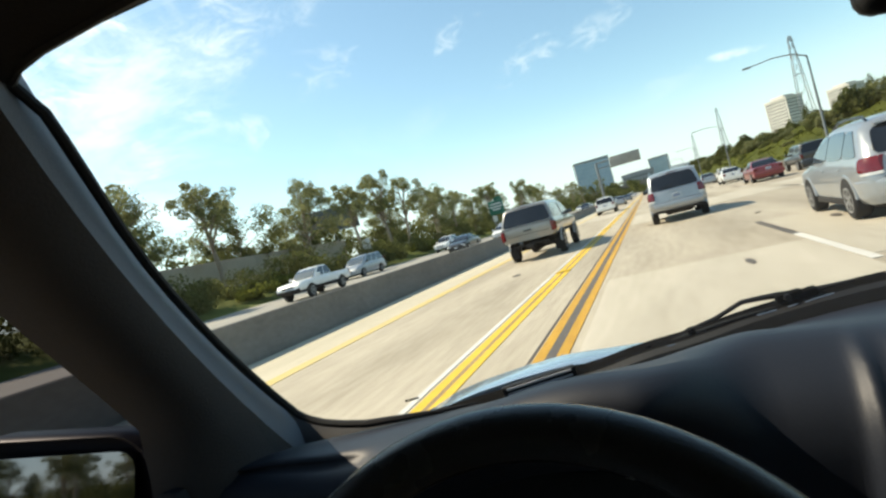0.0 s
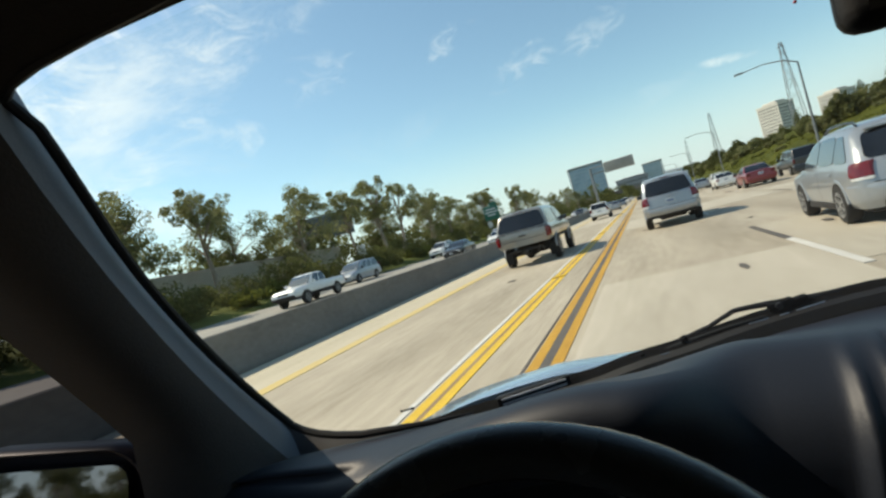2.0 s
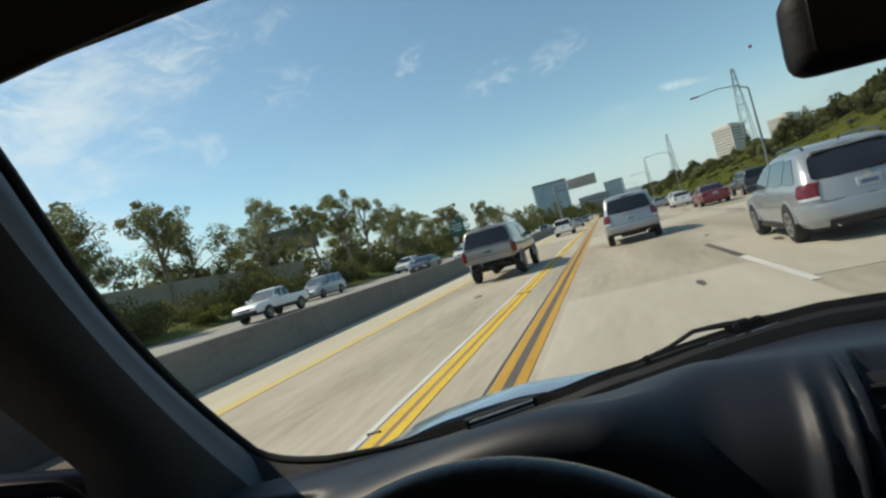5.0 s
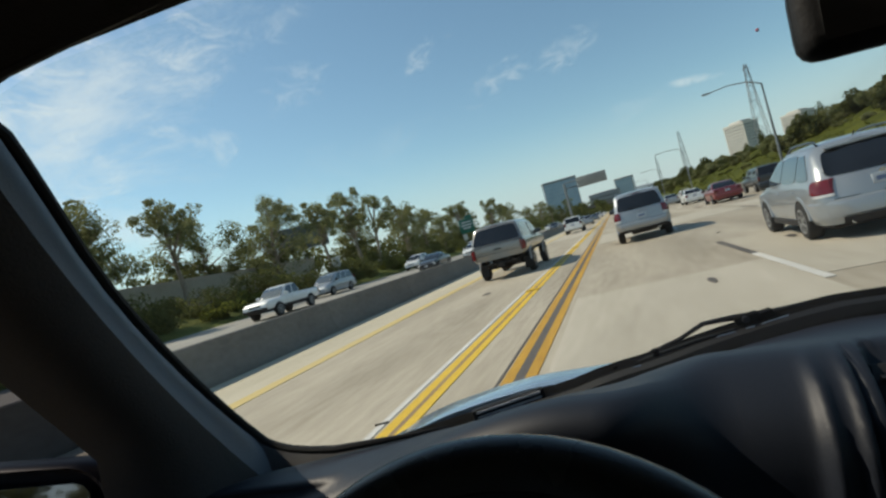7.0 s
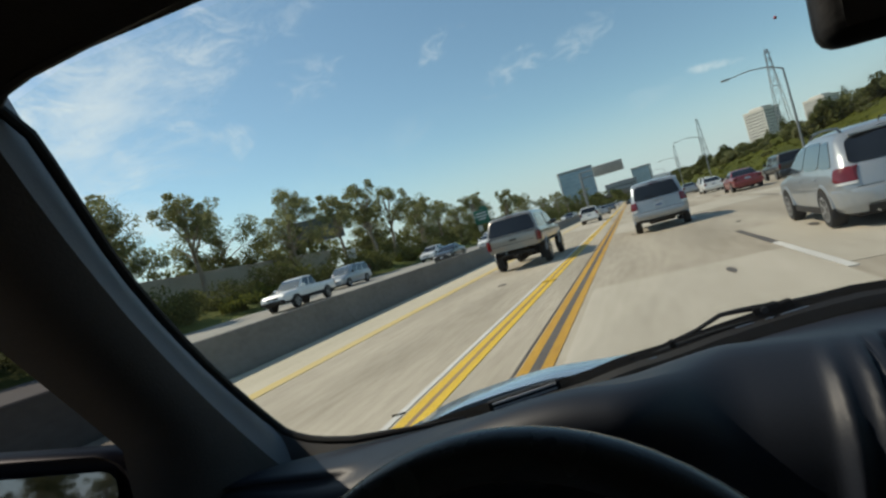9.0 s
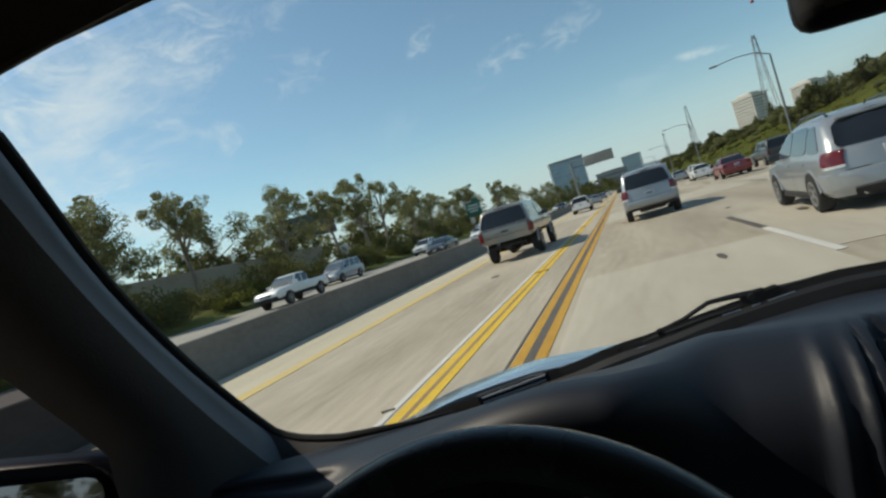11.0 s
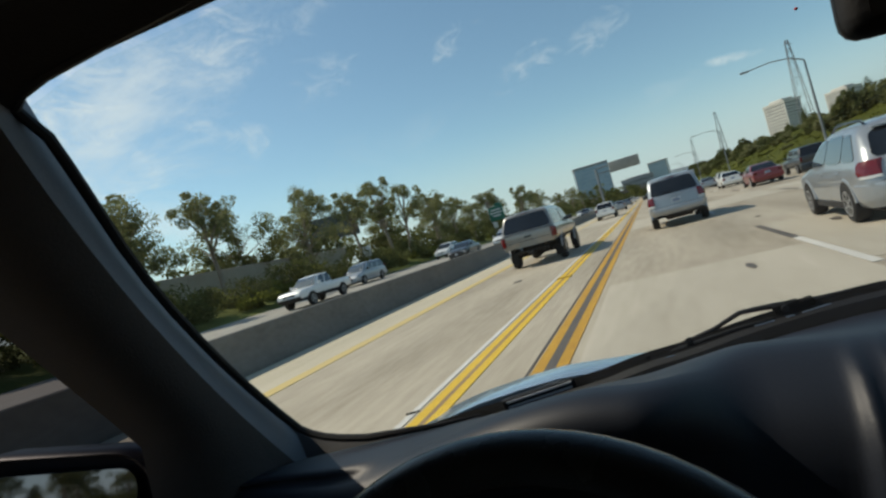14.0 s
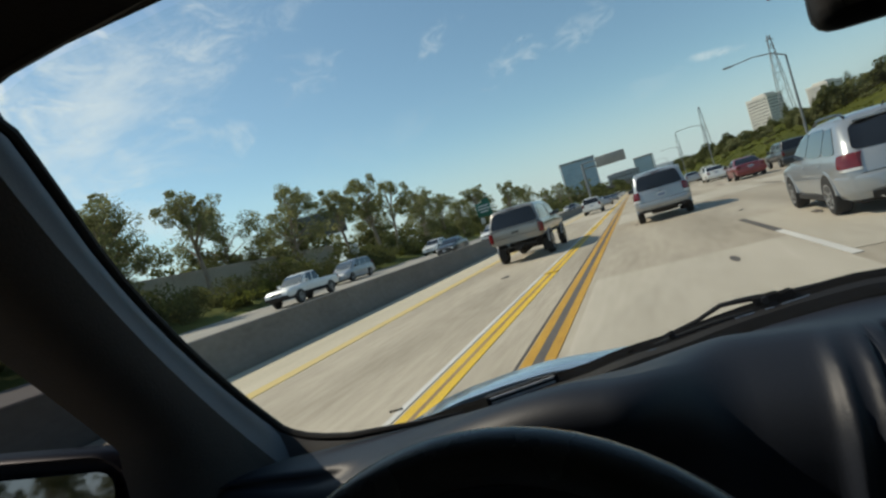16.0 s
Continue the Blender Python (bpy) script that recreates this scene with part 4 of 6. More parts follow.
def vehicle(name, label, category, at, turn, body, w, length, zb, profile, house, wheel_r, axles, rim=RIM, glass_mat=TINT, side_mat=None,
            panes=((0.05, 0.335), (0.35, 0.625), (0.64, 0.91)), tail=(), head=False, plate=0.8, bumper=None, rails=False, extras=None, group="", smooth=False, belly=True):
    v = thing(name, label, category, at, turn, group)
    part("body", body_shell(dict(w=w, zb=zb, profile=profile)), body, v)
    part("cabin_shell", house.shell(), body, v)
    if smooth:
        for o in v.children:
            sub = o.modifiers.new("round", "SUBSURF")
            sub.levels = sub.render_levels = 2
    y0, y1 = profile[0][0], profile[-1][0]
    part("rear_window", house.end_pane(0), glass_mat, v)
    part("windscreen", house.end_pane(1), side_mat or glass_mat, v)
    for side in (-1, 1):
        for i, (f0, f1) in enumerate(panes):
            part("side_window", house.side_pane(side, f0, f1), side_mat or glass_mat, v)
            if i:
                yh = house.base[0] + (house.base[1] - house.base[0]) * (f0 + 0.02)
                part("door_handle", boxed(side * w - 0.02, side * w + 0.025, yh, yh + 0.16, house.z0 - 0.13, house.z0 - 0.10, 0.008), body, v)
        ym = house.base[0] + (house.base[1] - house.base[0]) * (panes[-1][1] + 0.0)
        part("door_mirror", boxed(min(side * (w - 0.03), side * (w + 0.19)), max(side * (w - 0.03), side * (w + 0.19)), ym - 0.06, ym + 0.06, house.z0 + 0.02, house.z0 + 0.19, 0.035), CHARCOAL if body is not WHITE else body, v)
        for ya in axles:
            add_arch(v, side * w, ya, wheel_r + 0.055, w)
            add_wheel(v, side * (w - 0.095), ya, wheel_r, 0.235, rim)
        part("sill", boxed(min(side * (w - 0.10), side * (w + 0.004)), max(side * (w - 0.10), side * (w + 0.004)), axles[0] + wheel_r + 0.06, axles[1] - wheel_r - 0.06, zb - 0.02, zb + 0.09, 0.02), UNDER if zb > 0.35 else body, v)
    for x0, x1, z0, z1, dy, mat in tail:
        for side in (-1, 1):
            a, b = sorted((side * x0, side * x1))
            part("tail_lamp", boxed(a, b, y0 - 0.02, y0 + dy, z0, z1, 0.03, 3), mat, v, "red tail lamp" if mat is RED_LENS else "clear lamp lens")
    if bumper:
        z0, z1, mat, out_by = bumper
        part("rear_bumper", boxed(-w * 0.97, w * 0.97, y0 - out_by, y0 + 0.25, z0, z1, 0.05, 3), mat, v)
    if plate:
        p = part("number_plate", boxed(-0.155, 0.155, y0 - 0.035, y0 + 0.02, plate, plate + 0.155, 0.008), PLATE, v)
        part("plate_bar", boxed(-0.11, 0.11, y0 - 0.038, y0 - 0.035, plate + 0.045, plate + 0.105), PLATE_BAR, p)
    for side in (-1, 1):
        a, b = sorted((side * w * 0.50, side * w * 0.90))
        zt = profile[-2][1]
        part("headlamp", boxed(a, b, y1 - 0.22, y1 - 0.015, zt - 0.24, zt - 0.08, 0.04, 3), CLEAR_LENS, v)
    part("grille", boxed(-w * 0.42, w * 0.42, y1 - 0.10, y1 + 0.012, zb + 0.22, profile[-2][1] - 0.10, 0.02), UNDER, v)
    part("front_plate", boxed(-0.155, 0.155, y1 + 0.005, y1 + 0.03, zb + 0.12, zb + 0.26, 0.006), PLATE, v)
    if belly:
        part("underbody", boxed(-w * 0.78, w * 0.78, y0 + 0.15, y1 - 0.15, zb - 0.10, zb + 0.05, 0.03), UNDER, v)
    if rails:
        for side in (-1, 1):
            x = side * (house.w1 - 0.07)
            part("roof_rail", tube(bmesh.new(), [(x, house.roof[0] + 0.15, house.z1 - 0.02), (x, house.roof[0] + 0.28, house.z1 + 0.055), (x, house.roof[1] - 0.35, house.z1 + 0.055), (x, house.roof[1] - 0.2, house.z1 - 0.02)], 0.018), CHARCOAL, v)
    if extras:
        extras(v, y0, y1)
    return v


class Shell:
    """A whole car body in one skin: floor, sides with tumblehome, roof and hood, and a shaped tail."""
    def __init__(self, y0, y1, zb, belt, w, roof_w, top, tail, bulge=0.07, round_in=0.24, edge=0.15, nose=()):
        self.y0, self.y1, self.zb, self.belt, self.w, self.roof_w = y0, y1, zb, belt, w, roof_w
        self.top, self.tail, self.bulge, self.round_in, self.edge, self.nose = top, tail, bulge, round_in, edge, nose
        self.peak = max(z for _, z in top)

    def half(self, y, z):
        """Half the width beside the nominal station y at the height z."""
        if z <= self.belt:
            q = (z - self.zb) / (self.belt - self.zb)
            x = self.w * lerp([(0.0, 0.90), (0.10, 0.955), (0.28, 0.985), (0.5, 1.0), (0.78, 0.993), (0.92, 0.972), (1.0, 0.945)], q)
        else:
            q = (z - self.belt) / (self.peak - self.belt)
            x = self.w * 0.945 + (self.roof_w - self.w * 0.945) * q ** 1.12
        zt = lerp(self.top, y)
        e = min(self.edge, 0.5 * (zt - self.zb))
        q = max(0.0, min(1.0, (z - zt + e) / e))
        x -= 1.1 * e * (1 - math.sqrt(1 - q * q))
        for d, r, k in ((y - self.y0, self.round_in, 0.75), (self.y1 - y, 0.62, 0.55)):
            if d < r:
                x -= r * k * (1 - math.sqrt(max(0.0, 1 - ((r - d) / r) ** 2)))
        return max(0.05, x)

    def lean(self, y, z):
        """Where the nominal station y stands at the height z: the tail rakes forward as it rises."""
        d = max(0.0, 1 - (y - self.y0) / 1.3)
        y += lerp(self.tail, z) * d * d
        if self.nose:
            d = max(0.0, 1 - (self.y1 - y) / 0.8)
            y -= lerp(self.nose, z) * d * d
        return y

    def at(self, side, y, z, off=0.0):
        return Vector((side * (self.half(y, z) + off), self.lean(y, z), z))

    def rear(self, x, z, off=0.0):
        wide = self.half(self.y0, z)
        return Vector((x, self.lean(self.y0, z) - self.bulge * (1 - min(1.0, abs(x) / wide) ** 2.2) - off, z))

    def skin(self):
        bm = bmesh.new()
        n = 46
        fs = [0.0, 0.04, 0.08] + [0.12 + 0.04 * i for i in range(20)] + [0.91, 0.935, 0.955, 0.97, 0.985, 0.994, 1.0]
        span = self.y1 - self.y0
        stations = [self.y0 + span * (i / n) ** 1.25 for i in range(n + 1)]
        rings = []
        for y in stations:
            zt = lerp(self.top, y)
            side = [(self.half(y, self.zb + (zt - self.zb) * f), self.zb + (zt - self.zb) * f) for f in fs]
            xe = side[-1][0]
            half = [(0.0, self.zb), (side[0][0] * 0.8, self.zb)] + side + [(xe * 0.72, zt + 0.012), (xe * 0.36, zt + 0.02), (0.0, zt + 0.023)]
            right = [Vector((x, self.lean(y, z), z)) for x, z in half]
            rings.append(right + [Vector((-p.x, p.y, p.z)) for p in reversed(right[1:-1])])
        vs = grid(bm, rings, True)
        bm.faces.new(list(reversed(vs[-1])))
        # tail: rows across between equal heights of the first ring
        zt = lerp(self.top, self.y0)
        rows = []
        for f in fs:
            z = self.zb + (zt - self.zb) * f
            wide = self.half(self.y0, z)
            rows.append([self.rear(wide * k, z) for k in [math.sin(math.pi / 2 * (i / 8 - 1)) for i in range(17)]])
        grid(bm, rows)
        bmesh.ops.remove_doubles(bm, verts=list(bm.verts), dist=0.002)
        return bm


def rounded_pane(place_at, corner=0.4, inset=0.012, cols=14, rows=10):
    """A pane laid on a surface: place_at(u, v, off) for u, v from 0 to 1, with rounded corners and its edge sunk in."""
    def point(i, j, off):
        a, b = 2 * i / cols - 1, 2 * j / rows - 1
        return place_at(0.5 + 0.5 * a * math.sqrt(1 - corner * b ** 6 / 2), 0.5 + 0.5 * b * math.sqrt(1 - corner * a ** 6 / 2), off)
    bm = bmesh.new()
    face = grid(bm, [[point(i, j, 0.012) for i in range(cols + 1)] for j in range(rows + 1)])
    rim = [(i, 0) for i in range(cols)] + [(cols, j) for j in range(rows)] + [(i, rows) for i in range(cols, 0, -1)] + [(0, j) for j in range(rows, 0, -1)]
    low = [bm.verts.new(point(i, j, -inset)) for i, j in rim]
    for k in range(len(rim)):
        m = (k + 1) % len(rim)
        bm.faces.new((face[rim[k][1]][rim[k][0]], face[rim[m][1]][rim[m][0]], low[m], low[k]))
    return bm


def flare(parent, shell, side, y, r, mat):
    """Body-coloured lip round a wheel opening."""
    bm = bmesh.new()
    grid(bm, [[Vector((side * (shell.half(y, shell.belt - 0.3) + out), y + math.cos(a) * rr, r * 0.86 + math.sin(a) * rr)) for a in (math.pi * (0.02 + 0.96 * k / 20) for k in range(21))]
              for rr, out in ((r + 0.055, -0.05), (r + 0.045, 0.004), (r + 0.02, 0.016), (r - 0.005, 0.012), (r - 0.01, -0.06))])
    part("arch_lip", bm, mat, parent)


def shell_car(name, label, category, at, turn, shell, body, wheel_r, axles, rear_glass, side_glass, lamps, plate, side_mat=TINT, rim=RIM, rails=False, bumper=None, extras=None, seams=(), group="", corner=0.22, belly=True):
    """A near car on a Shell. rear_glass: (z0, half width, z1, half width); side_glass: (y0, y1 at the foot, y0, y1 at the head, z0, z1)."""
    v = thing(name, label, category, at, turn, group)
    part("body", shell.skin(), body, v)
    z0, a0, z1, a1 = rear_glass

    def on_rear(u, w, off):
        z = z0 + (z1 - z0) * w
        return shell.rear((2 * u - 1) * (a0 + (a1 - a0) * w), z, off)
    part("rear_window", rounded_pane(on_rear, corner), TINT, v)
    for side in (-1, 1):
        for f0, f1, h0, h1, g0, g1 in side_glass:
            def on_side(u, w, off, f0=f0, f1=f1, h0=h0, h1=h1, g0=g0, g1=g1, side=side):
                lo, hi = f0 + (f1 - f0) * u, h0 + (h1 - h0) * u
                return shell.at(side, lo + (hi - lo) * w, g0 + (g1 - g0) * w, off)
            part("side_window", rounded_pane(on_side), side_mat, v)
        for ys_ in seams:
            part("door_seam", sheet([[shell.at(side, ys_ + d, z, 0.0025) for d in (0.0, 0.012)] for z in [shell.zb + 0.08 + (shell.belt - shell.zb - 0.09) * k / 8 for k in range(9)]]), UNDER, v)
            hy, hz = ys_ + 0.10, shell.belt - 0.12
            p = shell.at(side, hy, hz)
            part("door_handle", boxed(p.x - 0.022, p.x + 0.022, hy, hy + 0.19, hz - 0.016, hz + 0.016, 0.012, 3), body, v)
        ym = side_glass[-1][1] - 0.10
        p = shell.at(side, ym, shell.belt + 0.10)
        a, b = sorted((p.x - side * 0.05, p.x + side * 0.20))
        part("door_mirror", boxed(a, b, ym - 0.05, ym + 0.07, shell.belt + 0.01, shell.belt + 0.16, 0.045, 4), CHARCOAL, v)
        for ya in axles:
            add_arch(v, side * shell.w, ya, wheel_r + 0.05, shell.w)
            flare(v, shell, side, ya, wheel_r + 0.05, body)
            add_wheel(v, side * (shell.w - 0.10), ya, wheel_r, 0.235, rim)
        a, b = sorted((side * (shell.w - 0.14), side * (shell.w - 0.015)))
        part("sill", boxed(a, b, axles[0] + wheel_r + 0.06, axles[1] - wheel_r - 0.06, shell.zb - 0.03, shell.zb + 0.07, 0.02), UNDER, v)
        for lx0, lx1, lz0, lz1, wrap, mat, says in lamps:
            # over the corner: from the tail face round to the flank
            def on_lamp(u, w, off, side=side, lx0=lx0, lz0=lz0, lz1=lz1, wrap=wrap):
                z = lz0 + (lz1 - lz0) * w
                wide = shell.half(shell.y0, z)
                if u < 0.6:
                    return shell.rear(side * (lx0 + (wide - lx0) * u / 0.6), z, off + 0.012)
                return shell.at(side, shell.y0 + wrap * (u - 0.6) / 0.4, z, off + 0.010)
            part("tail_lamp", rounded_pane(on_lamp, 0.4, 0.03), mat, v, says)
        lz = lerp(shell.top, shell.y1 - 0.3) - 0.16
        p = shell.at(side, shell.y1 - 0.12, lz)
        a, b = sorted((p.x - side * 0.34, p.x - side * 0.02))
        part("headlamp", boxed(a, b, p.y - 0.12, p.y + 0.06, lz - 0.09, lz + 0.07, 0.04, 3), CLEAR_LENS, v)
        if rails:
            ya, yb = side_glass[0][2], side_glass[-1][3] - 0.1
            part("roof_rail", tube(bmesh.new(), [(side * (shell.roof_w - 0.09), y, lerp(shell.top, y) + dz) for y, dz in ((ya, -0.01), (ya + 0.12, 0.045), (ya + 0.5, 0.055), ((ya + yb) / 2, 0.055), (yb - 0.4, 0.055), (yb, -0.01))], 0.020), CHARCOAL, v)
    if plate:
        pz = plate
        y = shell.rear(0, pz + 0.08).y
        p = part("number_plate", boxed(-0.155, 0.155, y - 0.018, y + 0.05, pz, pz + 0.155, 0.008), PLATE, v)
        part("plate_bar", boxed(-0.11, 0.11, y - 0.021, y - 0.018, pz + 0.045, pz + 0.105), PLATE_BAR, p)
    if bumper:
        b0, b1, mat, out_by = bumper
        rows = []
        for z, d in ((b0, 0.0), (b0 + 0.03, 0.6), (b0 + 0.09, 1.0), (b1 - 0.06, 1.0), (b1 - 0.015, 0.8), (b1, 0.0)):
            wide = shell.half(shell.y0, z)
            row = [shell.at(-1, shell.y0 + 0.42 * k, z, out_by * 0.35 * d) for k in (1.0, 0.66, 0.33)]
            row += [shell.rear(wide * k, z, out_by * d) for k in (-1, -0.8, -0.4, 0, 0.4, 0.8, 1)]
            row += [shell.at(1, shell.y0 + 0.42 * k, z, out_by * 0.35 * d) for k in (0.33, 0.66, 1.0)]
            rows.append(row)
        part("rear_bumper", sheet(rows), mat, v)

    def on_screen(u, w, off):
        ya, yb = shell.screen
        y = ya + (yb - ya) * w
        z = lerp(shell.top, y)
        return Vector(((2 * u - 1) * (shell.half(y, z) + 0.02), shell.lean(y, z) + off * 0.6, z + 0.018 + off))
    part("windscreen", rounded_pane(on_screen), side_mat, v)
    if belly:
        part("underbody", boxed(-shell.w * 0.78, shell.w * 0.78, shell.y0 + 0.25, shell.y1 - 0.35, shell.zb - 0.08, shell.zb + 0.05, 0.03), UNDER, v)
    if extras:
        extras(v, shell.y0, shell.y1)
    return v


def suv_extras(v, y0, y1):
    part("tailgate_seam", sheet([[SUV.rear(x, z, 0.004) for x in (-0.74, -0.4, 0.0, 0.4, 0.74)] for z in (0.742, 0.752)]), UNDER, v)
    part("tailgate_handle", boxed(-0.22, 0.22, SUV.rear(0, 1.06).y - 0.02, SUV.rear(0, 1.06).y + 0.03, 1.075, 1.105, 0.01), SILVER, v)
    part("badge", boxed(-0.05, 0.05, SUV.rear(0, 1.0).y - 0.012, SUV.rear(0, 1.0).y + 0.02, 0.995, 1.035, 0.012), CHROME, v)
    part("rear_wiper", tube(bmesh.new(), [SUV.rear(0.0, 1.20, 0.03), SUV.rear(-0.22, 1.23, 0.025), SUV.rear(-0.42, 1.26, 0.022)], 0.009), BLACK, v)
    part("exhaust_pipe", tube(bmesh.new(), [(0.5, y0 + 0.3, 0.36), (0.5, y0 - 0.03, 0.36)], 0.03), CHROME, v)
    part("spare_carrier", boxed(-0.45, 0.45, y0 + 0.3, y0 + 1.0, 0.27, 0.44, 0.06), UNDER, v)
    part("lower_valance", boxed(-0.74, 0.74, y0 - 0.02, y0 + 0.2, 0.38, 0.50, 0.03), UNDER, v)
    part("high_brake_lamp", boxed(-0.14, 0.14, SUV.rear(0, 1.70).y - 0.012, SUV.rear(0, 1.70).y + 0.02, 1.695, 1.715, 0.004), RED_LENS, v)


SUV = Shell(-2.36, 2.38, 0.46, 1.13, 0.925, 0.745,
            [(-2.36, 1.735), (-2.20, 1.765), (-1.6, 1.80), (-0.6, 1.81), (0.15, 1.79), (0.45, 1.73), (1.20, 1.22), (1.34, 1.16), (2.0, 1.08), (2.25, 1.0), (2.38, 0.84)],
            [(0.46, 0.03), (0.62, 0.0), (0.80, 0.02), (1.10, 0.06), (1.40, 0.18), (1.80, 0.42)], bulge=0.07, round_in=0.18, edge=0.12)
SUV.screen = (0.47, 1.18)
shell_car("suv", "silver sport utility car with dark rear window in the lane ahead", "car", (0.88, 22.3, 0.0), 0.0, SUV, SILVER, 0.37, (-1.43, 1.43),
          (1.165, 0.775, 1.675, 0.655), ((-2.10, -1.10, -1.86, -1.06, 1.17, 1.66), (-1.02, -0.02, -0.98, -0.06, 1.17, 1.68), (0.06, 1.02, 0.02, 0.42, 1.17, 1.68)),
          ((0.70, 0.93, 0.87, 1.15, 0.16, RED_LENS, "red tail lamp"), (0.72, 0.93, 0.80, 0.865, 0.12, CLEAR_LENS, "clear lamp lens")), 0.83, rails=True, bumper=(0.46, 0.735, SILVER, 0.085), extras=suv_extras, seams=(-1.07, 0.02))


def pickup_extras(v, y0, y1):
    part("bumper_bar", boxed(-0.62, 0.62, y0 + 0.02, y0 + 0.10, 0.54, 0.60, 0.012), UNDER, v, "bent dark bar where the bumper is missing")
    for side in (-1, 1):
        part("bumper_stay", boxed(side * 0.42 - 0.03, side * 0.42 + 0.03, y0 + 0.06, y0 + 0.5, 0.53, 0.61, 0.01), UNDER, v)
        part("leaf_spring", tube(bmesh.new(), [(side * 0.52, y0 + 0.35, 0.56), (side * 0.52, y0 + 0.8, 0.42), (side * 0.52, y0 + 1.15, 0.38), (side * 0.52, y0 + 1.6, 0.44), (side * 0.52, y0 + 2.0, 0.58)], 0.03, 6), UNDER, v)
    part("muffler", boxed(0.12, 0.40, y0 + 1.5, y0 + 2.2, 0.42, 0.60, 0.06, 3), UNDER, v)
    part("fuel_tank", boxed(-0.75, -0.46, y0 + 1.9, y0 + 3.0, 0.42, 0.66, 0.05), UNDER, v)
    part("gearbox", boxed(-0.2, 0.2, y0 + 2.6, y0 + 4.4, 0.44, 0.70, 0.06), UNDER, v)
    part("tailgate", boxed(-0.76, 0.76, y0 - 0.028, y0 + 0.03, 0.78, 1.20, 0.015), PEWTER, v)
    part("tailgate_handle", boxed(-0.13, 0.13, y0 - 0.045, y0 - 0.02, 1.03, 1.09, 0.008), CHARCOAL, v)
    part("tailgate_dent", boxed(-0.72, 0.72, y0 - 0.032, y0 - 0.026, 0.93, 0.945, 0.002), CHARCOAL, v)
    part("rear_axle", tube(bmesh.new(), [(-0.80, y0 + 1.15, 0.40), (-0.2, y0 + 1.15, 0.40), (0.0, y0 + 1.15, 0.40), (0.2, y0 + 1.15, 0.40), (0.80, y0 + 1.15, 0.40)], [0.05, 0.06, 0.16, 0.06, 0.05], 12), UNDER, v)
    part("hitch", boxed(-0.10, 0.10, y0 - 0.12, y0 + 0.4, 0.44, 0.54, 0.015), UNDER, v)
    part("spare_wheel", lathe(bmesh.new(), [(-0.1, 0.2), (-0.1, 0.33), (0.1, 0.33), (0.1, 0.2)], (0.0, 0.0, 0.0), 20), TYRE, v).matrix_basis = pose(0, y0 + 0.62, 0.60, 0, 90, 0)
    part("exhaust_pipe", tube(bmesh.new(), [(0.55, y0 + 1.4, 0.48), (0.55, y0 + 0.2, 0.50)], 0.035), UNDER, v)
    part("chassis_rail", boxed(-0.45, -0.36, y0 + 0.1, y0 + 4.0, 0.46, 0.58, 0.01), UNDER, v)
    part("chassis_rail", boxed(0.36, 0.45, y0 + 0.1, y0 + 4.0, 0.46, 0.58, 0.01), UNDER, v)
    part("mud_flap", boxed(-0.92, -0.66, y0 + 0.70, y0 + 0.72, 0.16, 0.55), BLACK, v)
    part("mud_flap", boxed(0.66, 0.92, y0 + 0.70, y0 + 0.72, 0.16, 0.55), BLACK, v)
    part("bed_cap_seam", boxed(-0.90, 0.90, y0 - 0.006, y0 + 0.04, 1.205, 1.222), BLACK, v)


def truck_extras(v, y0, y1):
    pickup_extras(v, y0, y1)
    for side in (-1, 1):
        part("bed_gap", sheet([[TRUCK.at(side, y, z, 0.004) for y in (-0.60, -0.555)] for z in [0.66 + 0.135 * k for k in range(9)]]), BLACK, v)
    part("cap_seam", sheet([[TRUCK.rear(x, z, 0.006) for x in (-0.86, -0.5, 0, 0.5, 0.86)] for z in (1.215, 1.232)]), BLACK, v)
    part("high_brake_lamp", boxed(-0.12, 0.12, TRUCK.rear(0, 1.86).y - 0.012, TRUCK.rear(0, 1.86).y + 0.02, 1.84, 1.86, 0.004), RED_LENS, v)


TRUCK = Shell(-2.74, 2.72, 0.73, 1.24, 0.955, 0.745,
              [(-2.74, 1.855), (-2.55, 1.885), (-1.6, 1.91), (-0.7, 1.915), (0.1, 1.90), (0.40, 1.84), (1.15, 1.30), (1.30, 1.25), (2.3, 1.15), (2.6, 1.05), (2.72, 0.90)],
              [(0.73, 0.0), (1.21, 0.01), (1.30, 0.04), (1.90, 0.36)], bulge=0.035, round_in=0.13, edge=0.13)
TRUCK.screen = (0.42, 1.13)
shell_car("pickup_truck", "pewter pickup truck with closed bed cap in the carpool lane", "truck", (-3.90, 20.2, 0.0), 0.0, TRUCK, PEWTER, 0.41, (-1.58, 1.75),
          (1.265, 0.845, 1.805, 0.69), ((-2.44, -0.80, -2.26, -0.82, 1.28, 1.74), (-0.46, -0.02, -0.44, -0.06, 1.27, 1.76), (0.04, 0.98, 0.02, 0.40, 1.27, 1.76)),
          ((0.79, 0.95, 0.85, 1.18, 0.10, RED_LENS, "red tail lamp"),), 0.0, side_mat=BLUE_TINT, extras=truck_extras, seams=(0.0,), belly=False)


